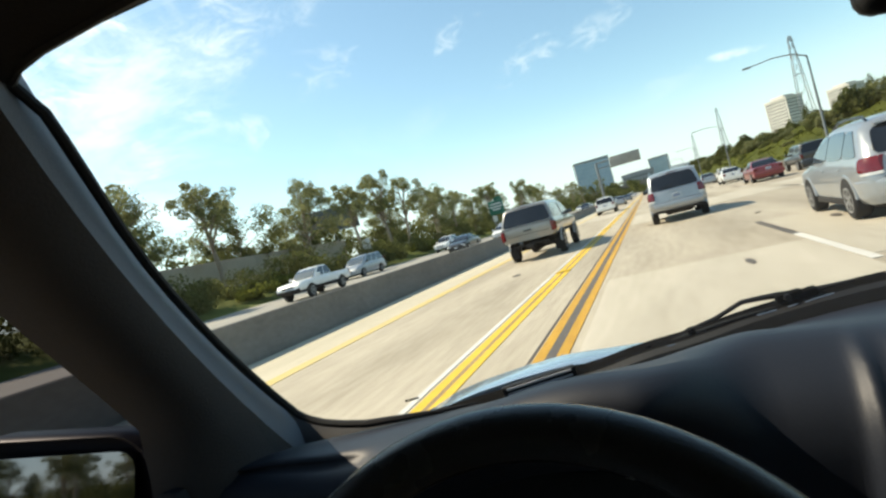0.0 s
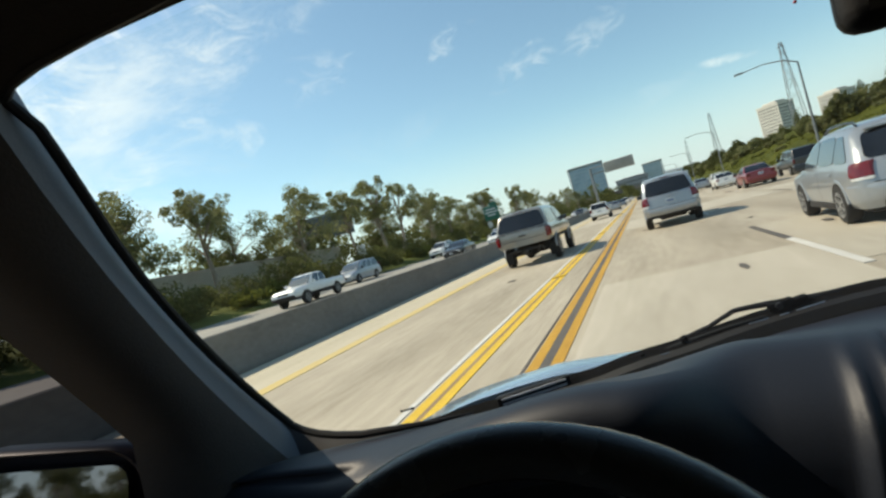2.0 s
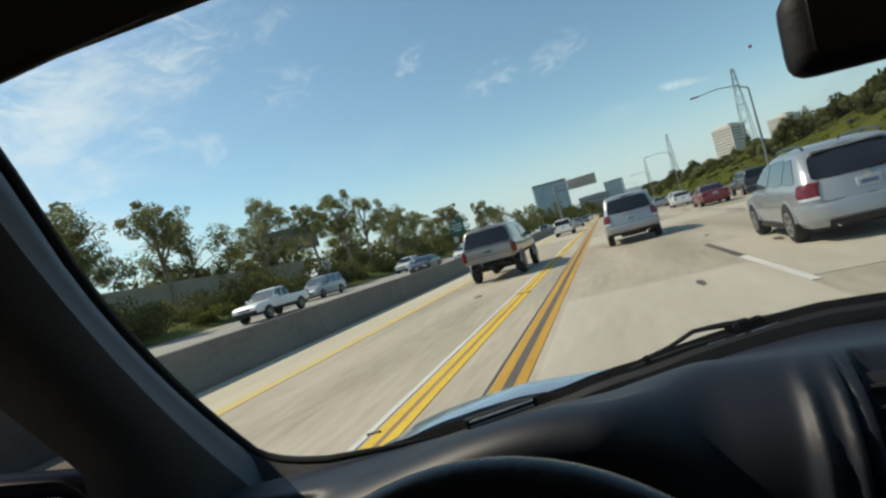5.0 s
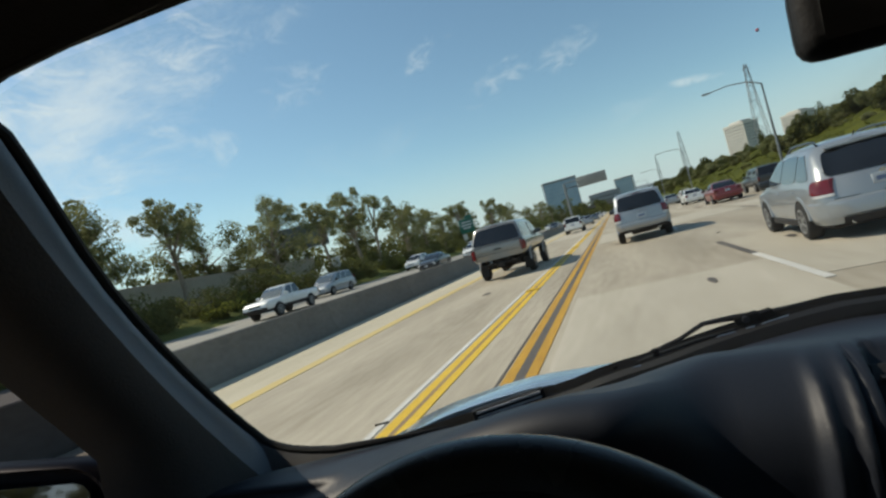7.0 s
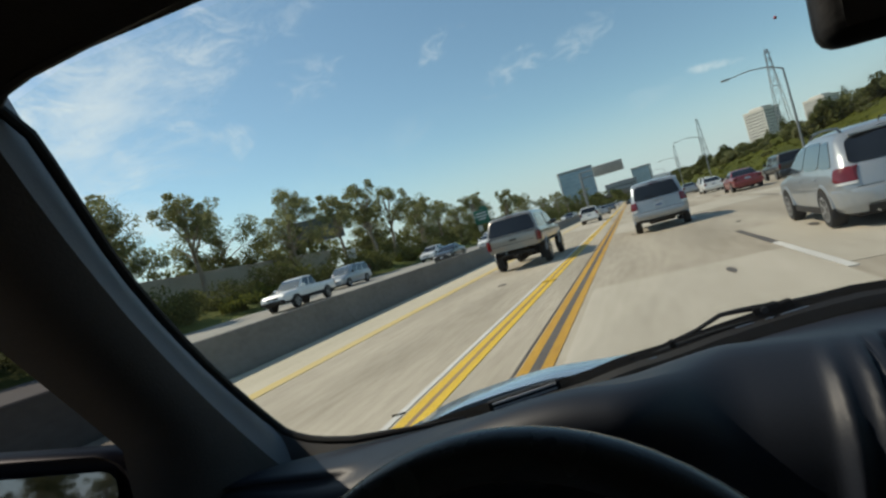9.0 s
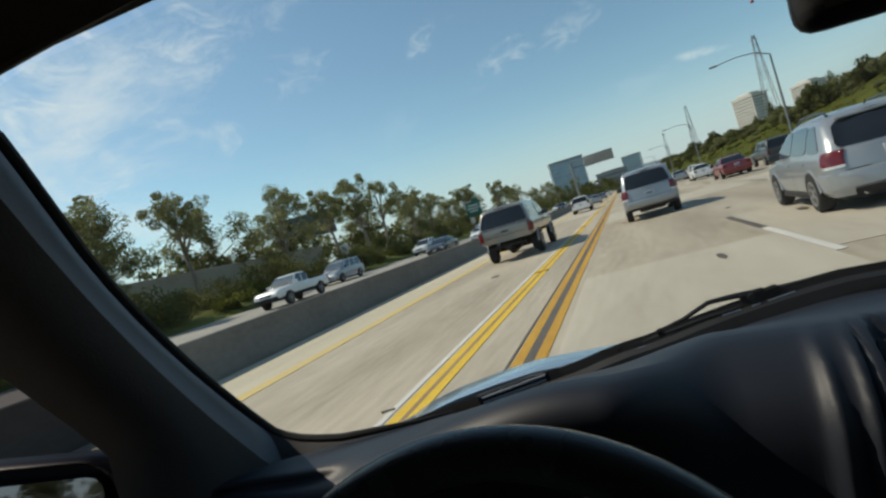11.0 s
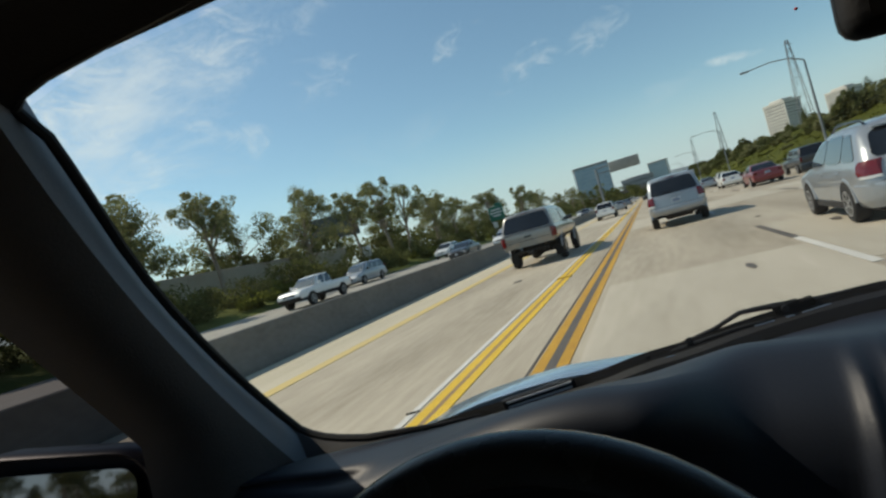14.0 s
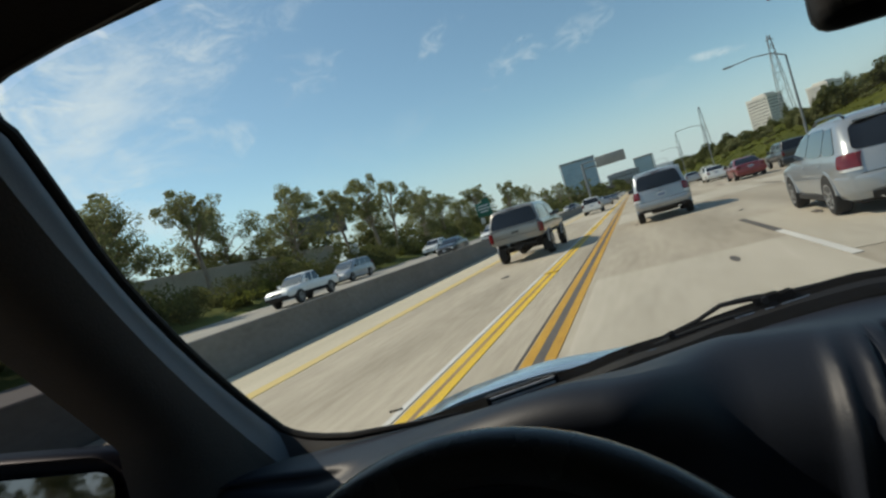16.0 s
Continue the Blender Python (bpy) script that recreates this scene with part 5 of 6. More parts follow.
def wagon_extras(v, y0, y1):
    part("roof_spoiler", sheet([[Vector((x, WAGON.rear(x, 1.40).y + dy, 1.435 + dz)) for x in (-0.50, -0.25, 0, 0.25, 0.50)] for dy, dz in ((-0.05, 0.0), (0.08, 0.014), (0.25, 0.018))], 0.02), SILVER, v)
    part("tailgate_seam", sheet([[WAGON.rear(x, z, 0.004) for x in (-0.66, -0.4, 0.0, 0.4, 0.66)] for z in (0.635, 0.645)]), UNDER, v)
    part("badge", lathe(bmesh.new(), [(-0.006, 0.03), (-0.006, 0.05), (0.006, 0.05), (0.006, 0.03)], (0, 0, 0), 18), CHROME, v).matrix_basis = pose(0, WAGON.rear(0, 0.90).y - 0.008, 0.90, 0, 0, 90)
    part("exhaust_pipe", tube(bmesh.new(), [(-0.50, y0 + 0.3, 0.27), (-0.50, y0 - 0.07, 0.27)], 0.036), CHROME, v)
    part("lower_valance", sheet([[WAGON.rear(x, z, 0.09) for x in (-0.62, -0.3, 0.0, 0.3, 0.62)] for z in (0.25, 0.30, 0.355)]), UNDER, v)
    part("rear_wiper", tube(bmesh.new(), [WAGON.rear(0.0, 1.00, 0.03), WAGON.rear(0.2, 1.02, 0.025), WAGON.rear(0.36, 1.05, 0.022)], 0.008), BLACK, v)
    part("roof_aerial", tube(bmesh.new(), [(0.0, y0 + 0.75, 1.50), (0.0, y0 + 0.62, 1.58)], 0.011), BLACK, v)


WAGON = Shell(-2.27, 2.27, 0.25, 0.945, 0.89, 0.625,
              [(-2.27, 1.44), (-2.10, 1.48), (-1.5, 1.525), (-0.7, 1.55), (0.0, 1.53), (0.35, 1.45), (1.10, 1.02), (1.24, 0.975), (1.85, 0.87), (2.12, 0.76), (2.27, 0.60)],
              [(0.25, 0.05), (0.42, 0.0), (0.66, 0.02), (0.95, 0.09), (1.15, 0.21), (1.50, 0.56)], bulge=0.10, round_in=0.34, edge=0.17)
WAGON.screen = (0.37, 1.08)
shell_car("station_wagon", "silver station wagon with dark rear glass, in the next lane", "car", (3.86, 11.65, 0.0), -2.5, WAGON, SILVER, 0.325, (-1.30, 1.28),
          (0.985, 0.70, 1.40, 0.565), ((-1.98, -1.21, -1.66, -1.19, 0.985, 1.40), (-1.17, -0.22, -1.15, -0.24, 0.985, 1.43), (-0.18, 0.88, -0.20, 0.26, 0.985, 1.42)),
          ((0.66, 0.88, 0.74, 0.965, 0.22, RED_LENS, "red tail lamp"), (0.66, 0.88, 0.70, 0.738, 0.18, CLEAR_LENS, "clear lamp lens")), 0.735, side_mat=BLUE_TINT, rails=True, bumper=(0.30, 0.625, SILVER, 0.075), extras=wagon_extras, seams=(-1.19, -0.19), corner=0.36)


def sedan(label, at, turn, body, group="", side=TINT):
    h = House(0.80, 0.60, (-1.55, 0.95), (-0.85, 0.05), 0.95, 1.40)
    return vehicle("sedan", label, "car", at, turn, body, 0.89, 4.6, 0.28,
                   [(-2.30, 0.80, 0.85), (-2.26, 0.94, 0.93), (-1.9, 0.98, 0.98), (-1.3, 0.98, 1.0), (0.6, 0.94, 1.0), (1.0, 0.93, 1.0), (1.8, 0.84, 0.96), (2.15, 0.72, 0.88), (2.28, 0.58, 0.78)],
                   h, 0.32, (-1.36, 1.36), side_mat=side, panes=((0.10, 0.45), (0.49, 0.84)), tail=((0.58, 0.83, 0.72, 0.90, 0.20, RED_LENS),), plate=0.70, bumper=(0.36, 0.62, body, 0.08), group=group)


def van(label, at, turn, body, group=""):
    h = House(0.90, 0.74, (-2.30, 1.30), (-2.12, 0.35), 1.05, 1.72)
    return vehicle("minivan", label, "van", at, turn, body, 0.96, 4.9, 0.30,
                   [(-2.42, 0.90, 0.90), (-2.38, 1.04, 0.95), (-2.1, 1.08, 0.98), (0.8, 1.05, 1.0), (1.3, 1.03, 0.99), (2.0, 0.90, 0.95), (2.3, 0.76, 0.88), (2.43, 0.60, 0.78)],
                   h, 0.33, (-1.45, 1.50), side_mat=BLUE_TINT, panes=((0.05, 0.32), (0.35, 0.60), (0.63, 0.86)), tail=((0.74, 0.90, 0.90, 1.25, 0.12, RED_LENS),), plate=0.75, bumper=(0.36, 0.62, body, 0.07), group=group)


def far_suv(label, at, turn, body, group=""):
    h = House(0.84, 0.68, (-2.10, 1.0), (-1.8, 0.2), 1.05, 1.64)
    return vehicle("suv", label, "car", at, turn, body, 0.91, 4.6, 0.40,
                   [(-2.28, 0.95, 0.90), (-2.24, 1.06, 0.96), (-1.0, 1.08, 1.0), (0.6, 1.05, 1.0), (1.1, 1.03, 1.0), (1.9, 0.95, 0.96), (2.2, 0.82, 0.9), (2.28, 0.65, 0.84)],
                   h, 0.35, (-1.36, 1.36), panes=((0.07, 0.30), (0.33, 0.58), (0.61, 0.87)), tail=((0.68, 0.88, 0.82, 1.08, 0.16, RED_LENS),), plate=0.78, bumper=(0.42, 0.68, body, 0.08), group=group)


AHEAD, ONCOMING = "traffic ahead", "oncoming traffic"
far_suv("white sport utility car far ahead in the carpool lane", (-4.0, 56.0, 0.0), 0, WHITE, AHEAD)
sedan("dark red sedan ahead in an outer lane", (7.2, 41.0, road_z(7.2, 41)), 0, DARK_RED, AHEAD)
sedan("white sedan ahead in an outer lane", (7.4, 57.0, road_z(7.4, 57)), 0, WHITE, AHEAD)


def dark_truck_extras(v, y0, y1):
    part("tailgate", boxed(-0.74, 0.74, y0 - 0.026, y0 + 0.03, 0.70, 1.12, 0.015), CHARCOAL, v)
    part("hitch", boxed(-0.10, 0.10, y0 - 0.12, y0 + 0.3, 0.42, 0.52, 0.015), UNDER, v)


vehicle("pickup_truck", "black pickup truck with a bed cap in an outer lane", "truck", (11.0, 46.0, road_z(11.0, 46)), 0.0, CHARCOAL, 0.94, 5.4, 0.55,
        [(-2.70, 1.10, 0.94), (-2.66, 1.14, 0.98), (-1.0, 1.14, 1.0), (0.9, 1.12, 0.985), (1.3, 1.10, 0.98), (2.4, 1.03, 0.95), (2.6, 0.95, 0.92), (2.70, 0.80, 0.88)],
        House(0.89, 0.73, (-2.64, 0.95), (-2.38, 0.25), 1.14, 1.80), 0.37, (-1.55, 1.72), panes=((0.05, 0.42), (0.50, 0.66), (0.69, 0.90)), tail=((0.77, 0.925, 0.80, 1.08, 0.10, RED_LENS),), plate=0.0,
        bumper=(0.52, 0.66, CHROME, 0.10), extras=dark_truck_extras, group=AHEAD)
sedan("silver sedan far ahead", (7.3, 76.0, road_z(7.3, 76)), 0, SILVER, AHEAD)
sedan("silver sedan far ahead in the carpool lane", (-4.0, 84.0, 0.0), 0, SILVER, AHEAD)
sedan("grey-blue sedan far ahead in the carpool lane", (-4.0, 118.0, 0.0), 0, GREY_BLUE, AHEAD)
far_suv("white sport utility car far along the road", (10.9, 90.0, road_z(10.9, 90)), 0, WHITE, AHEAD)
sedan("dark sedan far along the lane", (0.5, 150.0, 0.0), 0, NAVY, AHEAD)
def white_truck_extras(v, y0, y1):
    part("bed_floor", boxed(-0.78, 0.78, y0 + 0.08, y0 + 1.75, 1.075, 1.088), UNDER, v)
    part("push_bar", boxed(-0.80, 0.80, y1 - 0.10, y1 + 0.06, 0.50, 0.66, 0.03), UNDER, v)


vehicle("pickup_truck", "white pickup truck with an open bed, oncoming beyond the barrier", "truck", (-19.2, 26.5, road_z(-19.2, 0)), 180, WHITE, 0.92, 5.2, 0.50,
        [(-2.60, 1.02, 0.94), (-2.56, 1.06, 0.98), (-1.0, 1.07, 1.0), (0.9, 1.07, 0.985), (1.3, 1.06, 0.98), (2.3, 1.0, 0.95), (2.5, 0.92, 0.92), (2.60, 0.78, 0.88)],
        House(0.84, 0.68, (-0.75, 1.15), (-0.60, 0.45), 1.07, 1.66), 0.37, (-1.55, 1.62), side_mat=BLUE_TINT, panes=((0.10, 0.42), (0.47, 0.86)), tail=((0.77, 0.91, 0.76, 1.02, 0.10, RED_LENS),), plate=0.0, extras=white_truck_extras, group=ONCOMING)
van("silver minivan oncoming beyond the barrier", (-22.6, 38.0, road_z(-22.6, 0)), 180, SILVER, ONCOMING)
sedan("charcoal sedan oncoming beyond the barrier", (-15.6, 44.0, road_z(-15.6, 0)), 180, CHARCOAL, ONCOMING)
far_suv("white sport utility car oncoming", (-22.6, 58.0, road_z(-22.6, 0)), 180, WHITE, ONCOMING)
sedan("white sedan oncoming beyond the barrier", (-15.6, 58.0, road_z(-15.6, 0)), 180, WHITE, ONCOMING)
van("white minivan oncoming beyond the barrier", (-19.0, 72.0, road_z(-19.0, 0)), 180, WHITE, ONCOMING)
sedan("silver sedan oncoming further off", (-12.0, 78.0, road_z(-12.0, 0)), 180, SILVER, ONCOMING)
sedan("dark red sedan oncoming far off", (-15.6, 94.0, road_z(-15.6, 0)), 180, DARK_RED, ONCOMING)
far_suv("charcoal sport utility car oncoming far off", (-12.0, 112.0, road_z(-12.0, 0)), 180, CHARCOAL, ONCOMING)
sedan("white sedan oncoming far off", (-15.6, 134.0, road_z(-15.6, 0)), 180, WHITE, ONCOMING)

# more traffic far off
rt = random.Random(3)
near = [o for o in scene.collection.objects if o.parent is None and o.name.split(".")[0] in ("sedan", "suv", "minivan") and o.location.y > 40]
ahead_cars = [o for o in near if o.get("group") == AHEAD]
back_cars = [o for o in near if o.get("group") == ONCOMING]
for k in range(9):
    for pool, lanes, turn in ((ahead_cars, (-4.0, 0.5, 3.9, 7.3, 11.0), 0), (back_cars, (-12.0, -15.6, -19.2), 180)):
        x, y = lanes[k % len(lanes)], 165 + 17 * k + rt.uniform(-5, 5)
        copy_thing(pool[(k * 2) % len(pool)], pose(x, y, road_z(x, y), 0, 0, turn))

# box truck in an outer lane
lorry = thing("box_truck", "white box truck far ahead in an outer lane", "truck", (7.4, 108.0, road_z(7.4, 108)), 0, AHEAD)
part("cargo_box", boxed(-1.2, 1.2, -3.4, 2.2, 0.95, 3.5, 0.04), WHITE, lorry)
part("rear_door", boxed(-1.08, 1.08, -3.43, -3.39, 1.05, 3.38, 0.01), CLEAR_LENS, lorry)
part("cab", boxed(-1.05, 1.05, 2.3, 4.2, 0.6, 2.5, 0.2, 3), WHITE, lorry)
part("chassis", boxed(-0.9, 0.9, -3.4, 4.0, 0.55, 0.95, 0.03), UNDER, lorry)
for x in (-0.95, 0.95):
    for y in (-2.2, 3.1):
        add_wheel(lorry, x, y, 0.45, 0.28, CHROME)

# ---- plants ----
def leaf_cloud(rng, centres, radii, count, size):
    """Many small bent leaf sprays spread through balls."""
    total = len(centres) * count
    c = np.repeat(np.array(centres), count, axis=0)
    r = np.repeat(np.array(radii), count)
    d = rng.normal(size=(total, 3))
    d /= np.linalg.norm(d, axis=1)[:, None]
    p = c + d * (r * rng.uniform(0.35, 1.0, total) ** 0.6)[:, None] * np.array([1, 1, 0.8])
    a = rng.normal(size=(total, 3))
    a /= np.linalg.norm(a, axis=1)[:, None]
    b = np.cross(a, d + rng.normal(size=(total, 3)) * 0.6)
    b /= np.linalg.norm(b, axis=1)[:, None] + 1e-9
    s = (size * rng.uniform(0.55, 1.3, total))[:, None]
    verts = np.stack([p - a * s, p + b * s * 0.42, p + a * s * 0.9 - np.array([0, 0, 0.2]) * s, p - b * s * 0.42], 1).reshape(-1, 3)
    faces = np.arange(total * 4).reshape(-1, 4)
    return verts, faces


def leaf_mesh(name, verts, faces, mat):
    me = bpy.data.meshes.new(name)
    me.from_pydata(verts.tolist(), [], faces.tolist())
    me.materials.append(mat)
    me.update()
    return me


def tree(label, seed, height, spread, lean, mat, at, clumps=20, count=470, size=0.14, low=0.20):
    rng = np.random.default_rng(seed)
    t = thing("tree", label, "tree", at, 0, "roadside trees")
    bm = bmesh.new()
    top = Vector((lean, rng.uniform(-0.5, 0.5), height * 0.80))
    trunk = [Vector((0, 0, -0.15)), Vector((lean * 0.15, 0.1, height * 0.2)), Vector((lean * 0.5, -0.1, height * 0.5)), top]
    tube(bm, trunk, [height * 0.028, height * 0.022, height * 0.015, 0.04], 8)
    centres, radii = [], []
    for k in range(clumps):
        h = rng.uniform(low, 1.0)
        env = math.sin(math.pi * min(1.0, (h - low * 0.6) / (1.06 - low * 0.6))) ** 0.6
        a = k * 2.4 + rng.uniform(-0.5, 0.5)
        rad = spread * env * rng.uniform(0.35, 1.0)
        c = Vector((lean * h * 0.9 + math.cos(a) * rad, math.sin(a) * rad, height * h * 0.93))
        start = Vector((lean * 0.45 * h, 0, height * max(0.18, h * 0.62)))
        tube(bm, [start, start.lerp(c, 0.55) + Vector((0, 0, 0.25)), c], [height * 0.010, height * 0.006, 0.015], 5)
        centres.append(tuple(c))
        radii.append(rng.uniform(0.6, 1.0) * spread * 0.46)
        for _ in range(2):
            q = c + Vector(rng.normal(size=3) * radii[-1] * 0.75)
            centres.append(tuple(q))
            radii.append(radii[-1] * 0.72)
    part("trunk", bm, BARK, t)
    v, f = leaf_cloud(rng, centres, radii, count // 3, size)
    crown = new("crown", leaf_mesh("crown", v, f, mat))
    crown.parent = t
    return t


def bush(label, seed, width, height, mat, at, count=140, balls=18, size=0.12, name="shrub", group="roadside shrubs"):
    rng = np.random.default_rng(seed)
    centres, radii = [], []
    for k in range(balls):
        a, q = rng.uniform(0, 6.28), rng.uniform(0, 1) ** 0.5
        h = rng.uniform(0.12, 0.80) * (1.0 - 0.45 * q)
        centres.append((math.cos(a) * q * width * 0.40, math.sin(a) * q * width * 0.40, h * height))
        radii.append(height * rng.uniform(0.20, 0.32))
    v, f = leaf_cloud(rng, centres, radii, count, size)
    v[:, 2] = np.maximum(v[:, 2], 0.0)
    ob = tagged(new(name, leaf_mesh(name, v, f, mat)), label, "shrub", group)
    ob.matrix_basis = pose(*at)
    return ob


E_LABEL = "tall grey-green eucalyptus tree beside the freeway"
protos = [tree(E_LABEL, 11, 8.4, 2.9, 0.3, LEAF, (-31.6, 24.3, gz(-31.6))), tree(E_LABEL, 12, 9.4, 2.8, -0.5, LEAF, (-33.3, 33.9, gz(-33.3)), low=0.40, clumps=14),
          tree(E_LABEL, 13, 9.9, 3.4, 0.4, LEAF, (-33.9, 47.5, gz(-33.9))), tree("rounded dark green tree behind the freeway hedge", 14, 7.7, 3.4, 0.0, LEAF_DARK, (-37.3, 41.2, gz(-37.3)), low=0.2, clumps=20),
          tree("sparse tall eucalyptus with bare limbs", 15, 10.8, 2.6, 0.9, LEAF, (-32.8, 70.1, gz(-32.8)), low=0.5, clumps=12, count=520)]
rng = random.Random(5)
spots = [(-27.5, 13.0), (-34.0, 25.0), (-29.5, 50.5), (-34.0, 47.0), (-29.0, 57.0), (-34.5, 66.0), (-28.5, 71.0), (-31.0, 78.0), (-28.0, 87.0), (-33.5, 93.0), (-28.5, 101.0),
         (-31.0, 112.0), (-27.0, 122.0), (-30.0, 134.0), (-27.0, 148.0), (-31.5, 160.0), (-27.0, 178.0), (-25.0, 200.0), (-24.0, 225.0), (-22.5, 255.0), (-21.0, 290.0), (-27.0, 2.0), (-29.0, -9.0), (-27.0, -22.0), (-30.0, -36.0), (-28.0, -55.0), (-29.0, -66.0), (-31.0, -78.0), (-28.0, -90.0), (-32.0, -104.0), (-28.0, -118.0), (-30.0, -134.0), (-27.0, -150.0), (-24.0, -45.0), (-23.5, -72.0)]
for i, (x, y) in enumerate(spots):
    x, y = 1.13 * x, 1.13 * y
    src = protos[(0, 2, 1, 3, 4, 0, 2, 1)[i % 8]]
    s = rng.uniform(0.86, 1.08) * (1.0 + max(0, y - 90) * 0.0012) * (0.8 if 0 < y < 30 else 1.0)
    copy_thing(src, pose(x, y, gz(x), 0, 0, rng.uniform(0, 360)) @ Matrix.Diagonal((s, s, s, 1)))

shrubs = [bush("dense dark green hedge shrub under the trees", 21, 4.6, 2.6, LEAF_DARK, (-28.6, 22.4, gz(-28.6))),
          bush("yellow-green shrub beside the freeway", 22, 3.6, 1.7, LEAF_BRIGHT, (-26.9, 30.2, gz(-26.9))),
          bush("olive shrub under the trees", 23, 5.2, 3.2, LEAF_DARK, (-29.7, 37.0, gz(-29.7)))]
k = 0
y = -140.0
while y < 210:
    src = shrubs[(0, 2, 0, 2, 1, 2, 0, 2)[k % 8]]
    x = -28.6 + rng.uniform(-1.6, 1.6) + (1.6 if src is shrubs[1] else 0)
    s = rng.uniform(0.75, 1.2) * (1 + max(0, y - 80) * 0.002)
    copy_thing(src, pose(x, y, gz(x) - 0.05, 0, 0, rng.uniform(0, 360)) @ Matrix.Diagonal((s, s * 1.1, s, 1)))
    y += rng.uniform(3.0, 4.6) * (1 + max(0, y - 60) * 0.004)
    k += 1

# wood behind, seen between the trunks
r2 = np.random.default_rng(77)
cs = [(-43 + r2.uniform(-5, 4), yy + r2.uniform(-3, 3), 3.1 + r2.uniform(0.6, 3.2)) for yy in np.arange(-190, 330, 2.6) for _ in range(3)]
v, f = leaf_cloud(r2, cs, [r2.uniform(1.4, 2.4) for _ in cs], 60, 0.45)
tagged(new("distant_wood", leaf_mesh("distant_wood", v, f, LEAF_DARK)), "dim green thicket behind the roadside trees", "thicket", kind="stuff")

# ivy on the bank, bushes on its crest
r3 = np.random.default_rng(91)
rows = []
for x in np.linspace(15.6, 33.6, 26):
    rows.append([(float(x), float(y), slope_z(float(x)) + 0.06 + 0.55 * abs(noise.noise(Vector((x * 0.35, y * 0.3, 2.0))))) for y in np.linspace(-20, 330, 150)])
solo("bank", sheet(rows), IVY, "sloping bank under thick ivy", "bank", "structure")
n = 700
bx, by = r3.uniform(15.8, 31.6, n), 18 + r3.uniform(0, 1, n) ** 1.3 * 300
cs = [(x, y, slope_z(x) + 0.30) for x, y in zip(bx, by)]
v, f = leaf_cloud(r3, cs, r3.uniform(0.4, 0.9, n), 16, 0.17)
tagged(new("bank_ivy", leaf_mesh("bank_ivy", v, f, LEAF_IVY)), "thick yellow-green ivy covering the bank", "ivy", kind="stuff")
crest = [bush("rounded dark green bush on the crest of the bank", 31, 5.5, 4.0, LEAF_DARK, (31.6, 70.0, slope_z(31.6) - 0.2), size=0.32, group="bushes on the bank"),
         bush("light green bush on the crest of the bank", 32, 6.0, 3.6, LEAF, (31.1, 88.0, slope_z(31.1) - 0.2), size=0.32, group="bushes on the bank")]
for i in range(64):
    src = crest[i % 2]
    y = 46 + i * 4.5 + rng.uniform(-3, 3)
    x = 30.6 + rng.uniform(-5.0, 3.0)
    s = rng.uniform(0.5, 1.1) * (1 + max(0, y - 120) * 0.004)
    copy_thing(src, pose(x, y, slope_z(x) - 0.2, 0, 0, rng.uniform(0, 360)) @ Matrix.Diagonal((s, s, s, 1)))
for i in range(56):
    src = crest[(i * 3) % 2]
    y = 40 + i * 4.6 + rng.uniform(-2.5, 2.5)
    x = rng.uniform(21.0, 28.5)
    s = rng.uniform(0.18, 0.36) * (1 + max(0, y - 120) * 0.003)
    copy_thing(src, pose(x, y, slope_z(x) - 0.1, 0, 0, rng.uniform(0, 360)) @ Matrix.Diagonal((s * 1.3, s * 1.3, s, 1)))
cyp = bush("slim dark cypress on the crest of the bank", 41, 1.5, 6.0, LEAF_DARK, (33.6, 98.0, slope_z(33.6) - 0.2), balls=26, count=50, size=0.22, name="cypress", group="cypresses on the bank")
me = cyp.data
for vert in me.vertices:
    h = max(0.0, min(1.0, vert.co.z / 6.0))
    k = 0.55 * (1.0 - h) ** 0.6 + 0.06
    vert.co.x, vert.co.y = vert.co.x * k, vert.co.y * k
for x, y, s in ((35.0, 103.0, 0.85), (34.0, 110.0, 1.0), (35.5, 121.0, 0.8), (33.6, 132.0, 1.1), (34.5, 150.0, 0.9)):
    copy_thing(cyp, pose(x, y, slope_z(x) - 0.2) @ Matrix.Diagonal((s, s, s, 1)))

# ---- signs, lamps, pylons ----
STEEL = material("galvanised_steel", (0.20, 0.21, 0.215), (0.30, 0.31, 0.32), 2.0, 0.5, metal=0.6, fine=30.0)
GREEN_SIGN = material("green_sign_face", (0.012, 0.12, 0.085), (0.02, 0.16, 0.11), 1.0, 0.5)
SIGN_WHITE = material("white_sign_face", (0.55, 0.56, 0.55), (0.68, 0.69, 0.68), 2.0, 0.5)
SIGN_BACK = material("dark_sign_back", (0.09, 0.10, 0.105), (0.14, 0.15, 0.155), 0.8, 0.7)
TOWER = material("pale_tower_concrete", (0.58, 0.54, 0.49), (0.66, 0.62, 0.57), 0.05, 0.8, fine=1.0)
TOWER_GLASS = material("tower_window_glass", (0.10, 0.11, 0.12), (0.16, 0.17, 0.18), 0.3, 0.25, fine=1.0, each=True)
BLUE_GLASS = material("blue_curtain_glass", (0.24, 0.33, 0.41), (0.33, 0.43, 0.51), 0.06, 0.25, metal=0.35, fine=0.6, each=True)
GREY_WALL = material("grey_office_wall", (0.26, 0.27, 0.28), (0.33, 0.34, 0.35), 0.1, 0.7, fine=1.0)
GANTRY_FACE = material("weathered_sign_face", (0.27, 0.26, 0.235), (0.35, 0.34, 0.31), 0.8, 0.7)
TAN_WALL = material("tan_block_wall", (0.30, 0.25, 0.19), (0.38, 0.33, 0.26), 0.4, 0.9, bump=0.3, fine=6.0)
